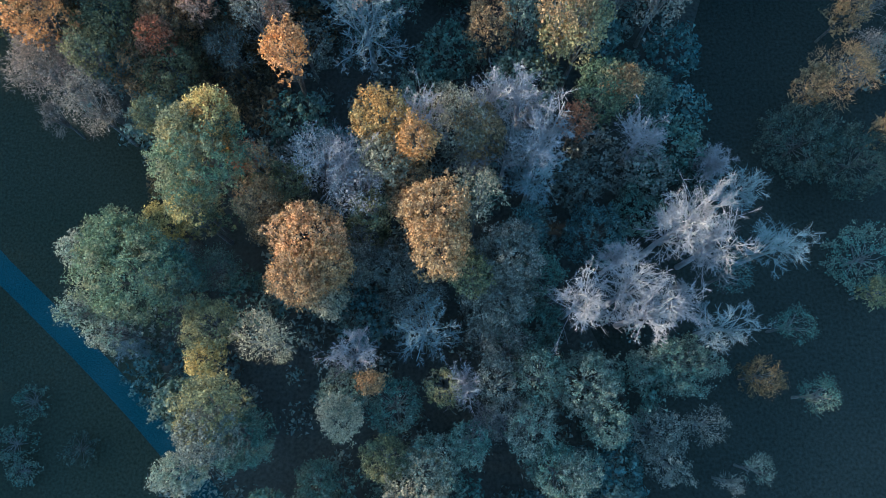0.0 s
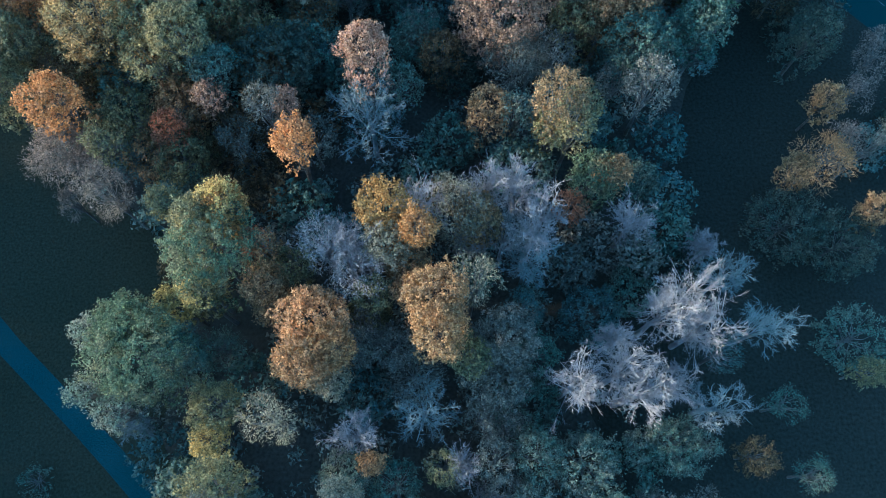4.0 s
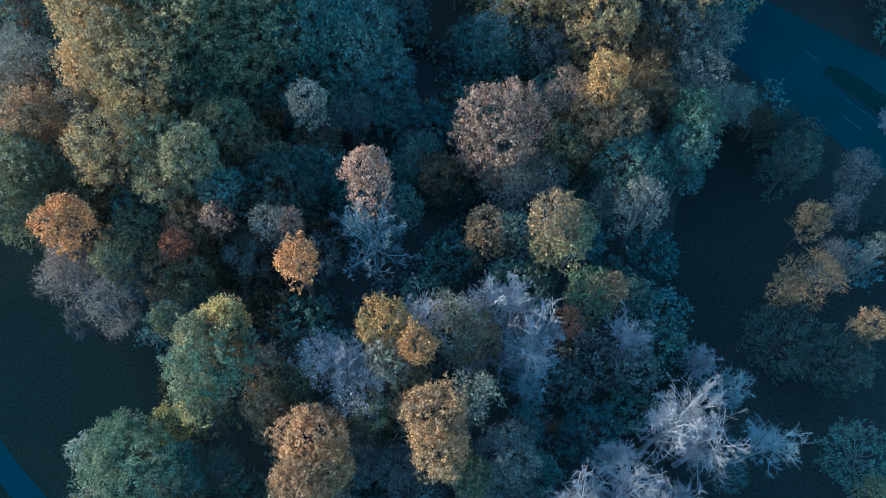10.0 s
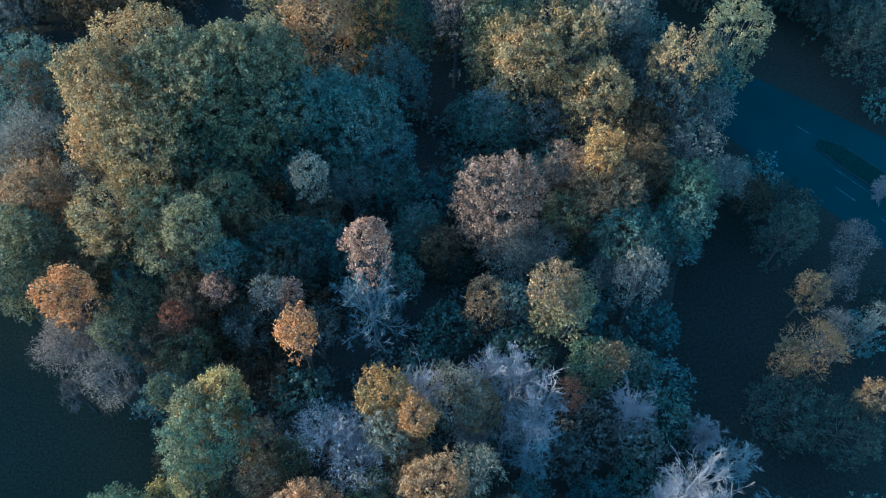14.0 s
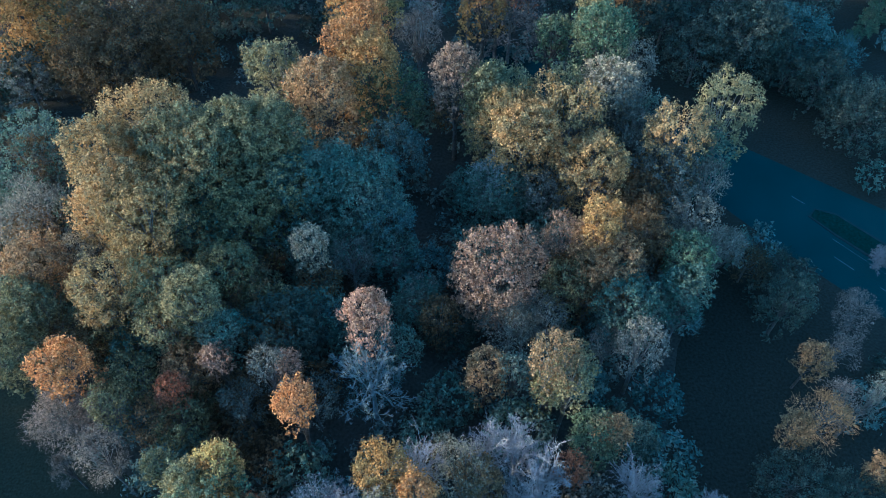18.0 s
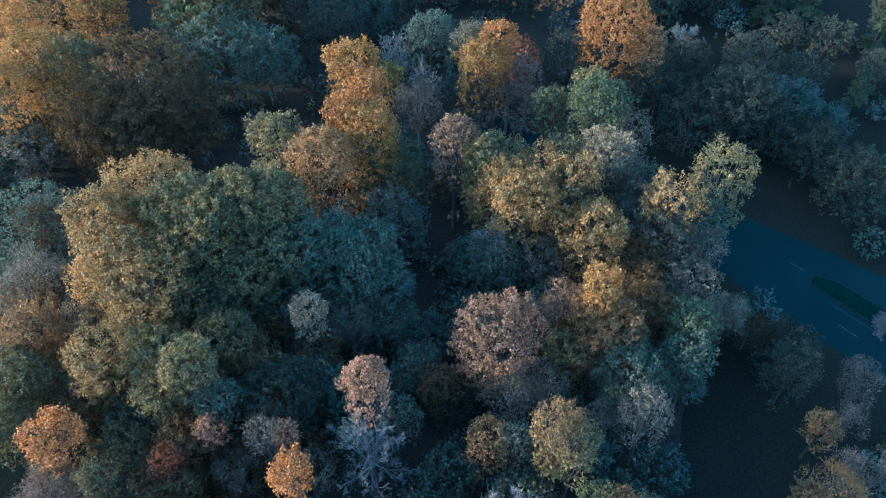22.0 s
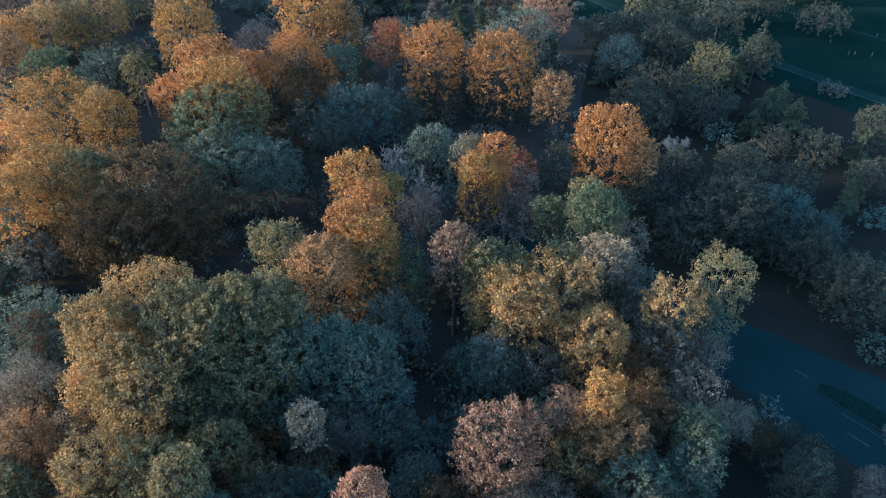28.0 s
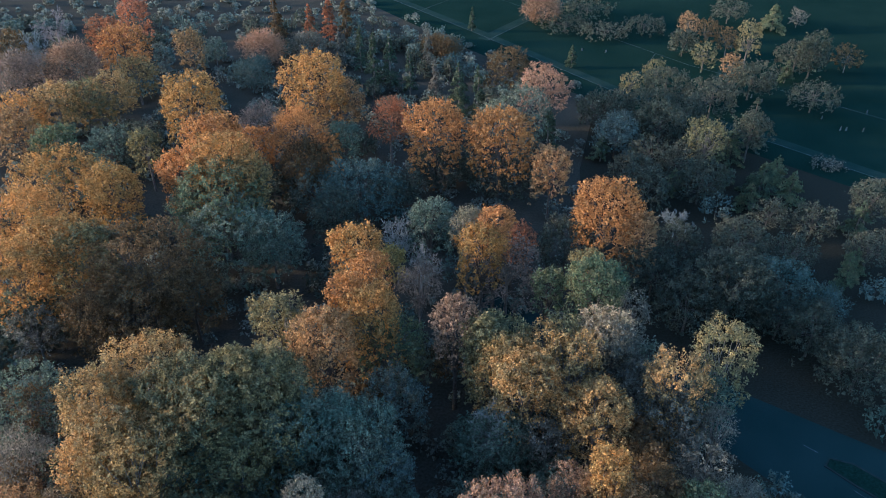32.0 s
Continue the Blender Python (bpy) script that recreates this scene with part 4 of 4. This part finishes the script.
tree("S", "ochre", -53.7, 58.3, 3.6, 14.0)
tree("S", "ochre", -32.7, 65.4, 3.7, 15.0)
tree("T", "grey", -28.8, 56.8, 4.0, 12.0)
tree("S", "teal", -40.8, 49.0, 3.8, 13.0)
tree("S", "ochre", -33.4, 46.4, 3.7, 13.0)
tree("T", "brown", -26.7, 44.4, 3.7, 12.0)
tree("S", "olive", -42.3, 42.7, 3.3, 12.0)
tree("S", "olive", -54.3, 52.7, 3.0, 15.0)
tree("S", "olive", -24.6, 55.1, 4.4, 12.0)
tree("L", "blue", -17.6, 55.5, 4.0, 11.0)
tree("T", "blue", -16.7, 63.1, 3.7, 11.0)
tree("T", "grey", -3.3, 59.0, 3.7, 11.0)
tree("S", "brown", -0.1, 54.2, 3.1, 12.0)
tree("T", "grey", 13.8, 53.2, 3.8, 14.0)
tree("T", "blue", 23.2, 51.9, 4.3, 12.0)
tree("S", "grey", 29.4, 57.5, 4.0, 13.0)
tree("T", "blue", 33.3, 54.8, 3.6, 11.0)
tree("T", "mauve", 28.9, 66.2, 4.1, 15.0)
tree("T", "grey", 14.6, 63.9, 3.7, 15.0)
tree("T", "brown", 20.3, 56.7, 3.5, 14.0)
tree("T", "grey", -9.0, 17.4, 2.8, 14.0)
tree("T", "blue", 9.3, 19.6, 3.2, 13.0)
tree("L", "blue", 17.9, 19.4, 4.0, 9.0)
tree("L", "teal", 23.5, 23.0, 3.4, 8.0)
tree("S", "olive", -32.8, 38.8, 3.7, 12.0)
tree("T", "blue", -39.2, 39.2, 3.4, 11.0)
tree("T", "brown", -27.3, 34.8, 3.4, 11.0)
tree("S", "teal", 26.0, 4.7, 3.1, 11.0)
tree("T", "blue", 32.9, 14.7, 2.6, 11.0)
tree("T", "grey", 7.3, 5.9, 3.1, 11.0)
tree("S", "teal", -5.2, -0.2, 3.1, 11.0)
tree("S", "grey", 7.2, -1.5, 3.1, 10.0)
tree("L", "dark", 52.2, 162.7, 7.1, 12.0)
tree("L", "dark", 67.4, 165.4, 7.2, 12.0)
tree("L", "dark", 77.2, 234.2, 8.5, 12.0)
tree("L", "dark", 88.4, 222.1, 8.2, 13.0)
tree("L", "dark", 106.6, 237.2, 8.6, 13.0)
tree("S", "dark", 123.2, 225.7, 8.3, 10.0)
tree("L", "blue", 51.6, 193.7, 6.5, 12.0)
tree("T", "grey", -13.0, 63.6, 4.0, 14.0)
tree("S", "brown", -17.4, 59.2, 3.5, 13.0)
tree("S", "ochre", -27.2, 58.4, 4.3, 15.0)
tree("T", "brown", -25.0, 53.1, 3.8, 13.0)
tree("S", "ochre", 21.5, 59.3, 3.5, 16.0)
tree("S", "brown", 28.9, 69.1, 3.3, 16.0)
tree("T", "brown", 32.0, 63.6, 3.2, 15.0)
tree("T", "grey", 25.1, 58.9, 3.9, 13.0)
tree("S", "grey", 33.2, 59.2, 3.6, 12.0)
tree("T", "mauve", -3.8, 110.3, 4.7, 19.0)
tree("T", "dark", 51.7, 67.2, 3.0, 7.0)
tree("L", "dark", 53.6, 136.9, 5.7, 11.0)
tree("L", "dark", 66.6, 134.8, 7.5, 13.0)
tree("S", "dark", 76.9, 131.9, 6.2, 11.0)
tree("T", "blue", 76.6, 114.4, 5.0, 10.0)
tree("L", "dark", 66.3, 111.0, 5.5, 10.0)
tree("L", "dark", 74.7, 100.8, 6.2, 10.0)
tree("L", "dark", 96.5, 135.5, 5.0, 9.0)
tree("L", "dark", 89.3, 148.0, 5.4, 9.0)
tree("L", "dark", 40.4, 124.7, 4.7, 13.0)
tree("S", "dark", 79.6, 150.9, 4.8, 9.0)
tree("L", "dark", 76.3, 189.2, 6.4, 12.0)
tree("S", "dark", 58.9, 183.5, 6.3, 11.0)
tree("L", "dark", -10.4, 159.0, 7.0, 14.0)
tree("L", "blue", -30.0, 159.4, 7.0, 14.0)
tree("L", "dark", -84.3, 192.0, 7.2, 13.0)
tree("L", "teal", -91.0, 188.4, 7.1, 13.0)
tree("L", "dark", -41.9, 163.1, 5.7, 13.0)
tree("L", "teal", -80.9, 110.2, 5.3, 14.0)
tree("S", "grey", -75.0, 105.6, 4.7, 13.0)
tree("L", "teal", -13.5, 68.2, 4.2, 13.0)
tree("S", "teal", -6.7, 65.4, 3.8, 12.0)
tree("S", "teal", -18.7, 72.9, 3.8, 15.0)
tree("S", "teal", -30.5, 62.0, 4.8, 15.0)
tree("S", "olive", -24.1, 56.3, 3.9, 14.0)
tree("S", "ochre", -32.7, 46.2, 4.0, 14.0)
tree("S", "olive", -39.4, 44.4, 3.6, 14.0)
tree("T", "mauve", -43.3, 40.2, 3.1, 13.0)
tree("S", "teal", -17.2, 55.3, 4.3, 13.0)
tree("T", "grey", -25.5, 41.7, 3.5, 13.0)
tree("S", "olive", -53.2, 52.8, 3.7, 17.0)
tree("S", "olive", -52.6, 46.5, 3.2, 16.0)
tree("S", "brown", -48.1, 48.7, 3.3, 15.0)
tree("S", "straw", -35.5, 52.6, 3.7, 17.0)
tree("S", "straw", -44.4, 52.7, 3.7, 17.0)
tree("S", "teal", -6.1, 50.0, 3.4, 12.0)
tree("L", "teal", -3.2, 57.9, 3.6, 11.0)
tree("S", "brown", -22.5, 49.8, 3.7, 13.0)
tree("S", "grey", -16.5, 41.9, 3.2, 12.0)
tree("S", "ochre", -36.4, 39.2, 3.1, 12.0)
tree("S", "grey", 7.2, 11.9, 3.7, 14.0)
tree("T", "grey", 4.7, 7.1, 3.1, 12.0)
tree("S", "teal", 11.1, 14.5, 2.5, 12.0)
tree("S", "grey", -10.1, 14.8, 2.5, 14.0)
tree("S", "ochre", -21.2, 25.8, 2.5, 14.0)
tree("S", "ochre", -19.3, 20.2, 2.9, 13.0)
tree("S", "grey", -5.3, 15.1, 2.8, 13.0)
tree("T", "teal", -26.0, 15.5, 3.2, 11.0)
tree("T", "mauve", 27.3, 61.3, 3.6, 14.0)
tree("S", "brown", 18.5, 61.4, 3.6, 14.0)
tree("T", "grey", 22.5, 49.7, 3.4, 12.0)
tree("T", "grey", 11.4, 52.7, 3.4, 13.0)
tree("S", "teal", 8.1, 62.0, 3.2, 13.0)
tree("S", "beige", 26.6, 89.6, 4.1, 22.0)
tree("S", "grey", 31.4, 83.4, 4.0, 19.0)
tree("S", "straw", 16.5, 88.4, 4.1, 22.0)


# ---------------------------------------------------------------- undergrowth and the unseen woods added round about
def inside(x, y, poly):
    hit = False
    for (ax, ay), (bx, by) in zip(poly, poly[1:] + poly[:1]):
        if (ay > y) != (by > y) and x < (bx - ax) * (y - ay) / (by - ay) + ax:
            hit = not hit
    return hit


OPEN = [[(-177.4, -69.4), (-9.3, -69.4), (-23.9, -19.6), (-33.3, -5.5), (-37.8, 9.4), (-38.3, 30.0), (-57.7, 46.0), (-69.2, 62.9), (-247.2, 114.9)],
        [(0.0, 122.6), (32.2, 113.6), (57.2, 96.2), (77.5, 81.4), (140.7, 32.0), (129.6, -13.1), (78.5, 43.9), (59.5, 64.0), (43.0, 84.3), (0.0, 114.9)],
        [(-109.8, 573.7), (-95.9, 466.1), (-33.0, 372.6), (12.4, 301.2), (56.2, 238.5), (94.4, 197.2), (116.9, 172.1), (179.2, 102.3), (250.8, 48.0), (475.8, 573.7)]]


def is_open(x, y):
    return any(inside(x, y, p) for p in OPEN)


# dark rides and gaps between the stands: from x, to x, from y, to y
RIDES = [(11, 21, 3, 24), (34, 48, 18, 51), (-4, 3, 45, 92), (-80, -29, 94, 117), (-21, -13, -10, 7), (-25, -18, 14, 22)]


def infill():
    """Lower trees between the crowns, the far and right ones in shade-dark leaf hues."""
    rng = np.random.default_rng(31)
    made = 0
    for _ in range(9000):
        y = rng.uniform(-16, 335)
        x = rng.uniform(-1, 1) * (50 + 0.47 * max(y, 0))
        r = rng.uniform(2.4, 4.2)
        if made >= 300 or is_open(x, y) or is_open(x + r, y) or is_open(x - r, y):
            continue
        if x > 35 and y > 75 and rng.uniform() < 0.9 or y > 112 and rng.uniform() < 0.75:
            continue
        if x > 22 and y < 19 and rng.uniform() < 0.93 or x > 32 and y < 61 and rng.uniform() < 0.93:
            continue
        if any(x0 < x < x1 and y0 < y < y1 for x0, x1, y0, y1 in RIDES):
            continue
        if any((x - px) ** 2 + (y - py) ** 2 < (0.54 * (r + pr)) ** 2 for px, py, pr in PLACES):
            continue
        made += 1
        PLACES.append((x, y, r))
        # far and right trees: their shade is put into darker leaves
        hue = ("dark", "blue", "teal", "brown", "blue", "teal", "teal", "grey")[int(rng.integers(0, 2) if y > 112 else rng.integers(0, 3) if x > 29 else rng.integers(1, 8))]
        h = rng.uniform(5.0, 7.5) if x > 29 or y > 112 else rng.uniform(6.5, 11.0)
        rz = min(r * 0.9, h * 0.42)
        base = np.array([x, y, 0.0])
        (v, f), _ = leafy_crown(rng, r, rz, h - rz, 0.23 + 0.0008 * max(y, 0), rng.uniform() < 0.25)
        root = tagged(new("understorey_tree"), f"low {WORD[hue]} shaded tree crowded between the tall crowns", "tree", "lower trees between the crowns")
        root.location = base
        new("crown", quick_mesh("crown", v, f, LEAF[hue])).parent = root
        new("trunk", quick_mesh("trunk", *stem(rng, h, h * 0.62, r), BARK, True)).parent = root


def undergrowth():
    rng = np.random.default_rng(11)
    bits = []
    for _ in range(2200):
        y = rng.uniform(-22, 385)
        x = rng.uniform(-1, 1) * (56 + 0.48 * max(y, 0))
        if is_open(x, y):
            continue
        r, h = rng.uniform(1.2, 2.8), rng.uniform(1.5, 5.0)
        if x > 27 + 13 * rng.uniform() ** 2 + max(y - 60, 0) * 0.1 or x > 16 + 8 * rng.uniform() and y < 19:
            continue
        n = int(38 * r)
        o = ball(rng, n, 0.7)
        at = o * np.array([r, r, h * 0.5]) * rng.uniform(0.5, 1.05, (n, 1)) + np.array([x, y, h * 0.5])
        bits.append(leaves(rng, at, o, 0.28 + 0.001 * max(y, 0)))
    v, f = joined(bits)
    tagged(new("undergrowth", quick_mesh("undergrowth", v, f, LEAF["under"])), "dark shaded undergrowth of shrubs between the trees", "undergrowth", kind="stuff")


def outer_shade_woods():
    rng = np.random.default_rng(23)
    leaf, wood = [], []
    for k in range(1420):
        y = rng.uniform(-110, 640)
        x = rng.uniform(-430, 400)
        # taller belts out of view, added to keep sun off the meadow and glade
        if k < 260:
            x, y = rng.uniform(-100, -70), rng.uniform(-80, 92)
        elif k < 460:
            x, y = rng.uniform(-60, 70), rng.uniform(-110, -30)
        edge = 62 + 0.5 * max(y, 0)
        if (abs(x) < edge and -24 < y < 440) or (is_open(x, y) and x > -69 and y > -28):
            continue
        r, h = rng.uniform(3.2, 5.5), rng.uniform(15, 19) if k < 460 else rng.uniform(10, 14)
        n = int(20 * r)
        o = ball(rng, n, 0.3)
        at = o * np.array([r, r, h * 0.42]) * rng.uniform(0.55, 1.05, (n, 1)) + np.array([x, y, h * 0.57])
        leaf.append(leaves(rng, at, o, 0.85))
        wood.append(tubes(np.array([[x, y, -0.2]]), np.array([[x, y, h * 0.7]]), np.array([0.3]), np.array([0.12]), 5))
    root = tagged(new("outer_shade_woods"), "unseen autumn woodland added round about to shade meadow and glade", "woodland", kind="stuff")
    new("foliage", quick_mesh("foliage", *joined(leaf), LEAF["ochre"])).parent = root
    new("trunks", quick_mesh("trunks", *joined(wood), BARK)).parent = root


infill()
undergrowth()
outer_shade_woods()
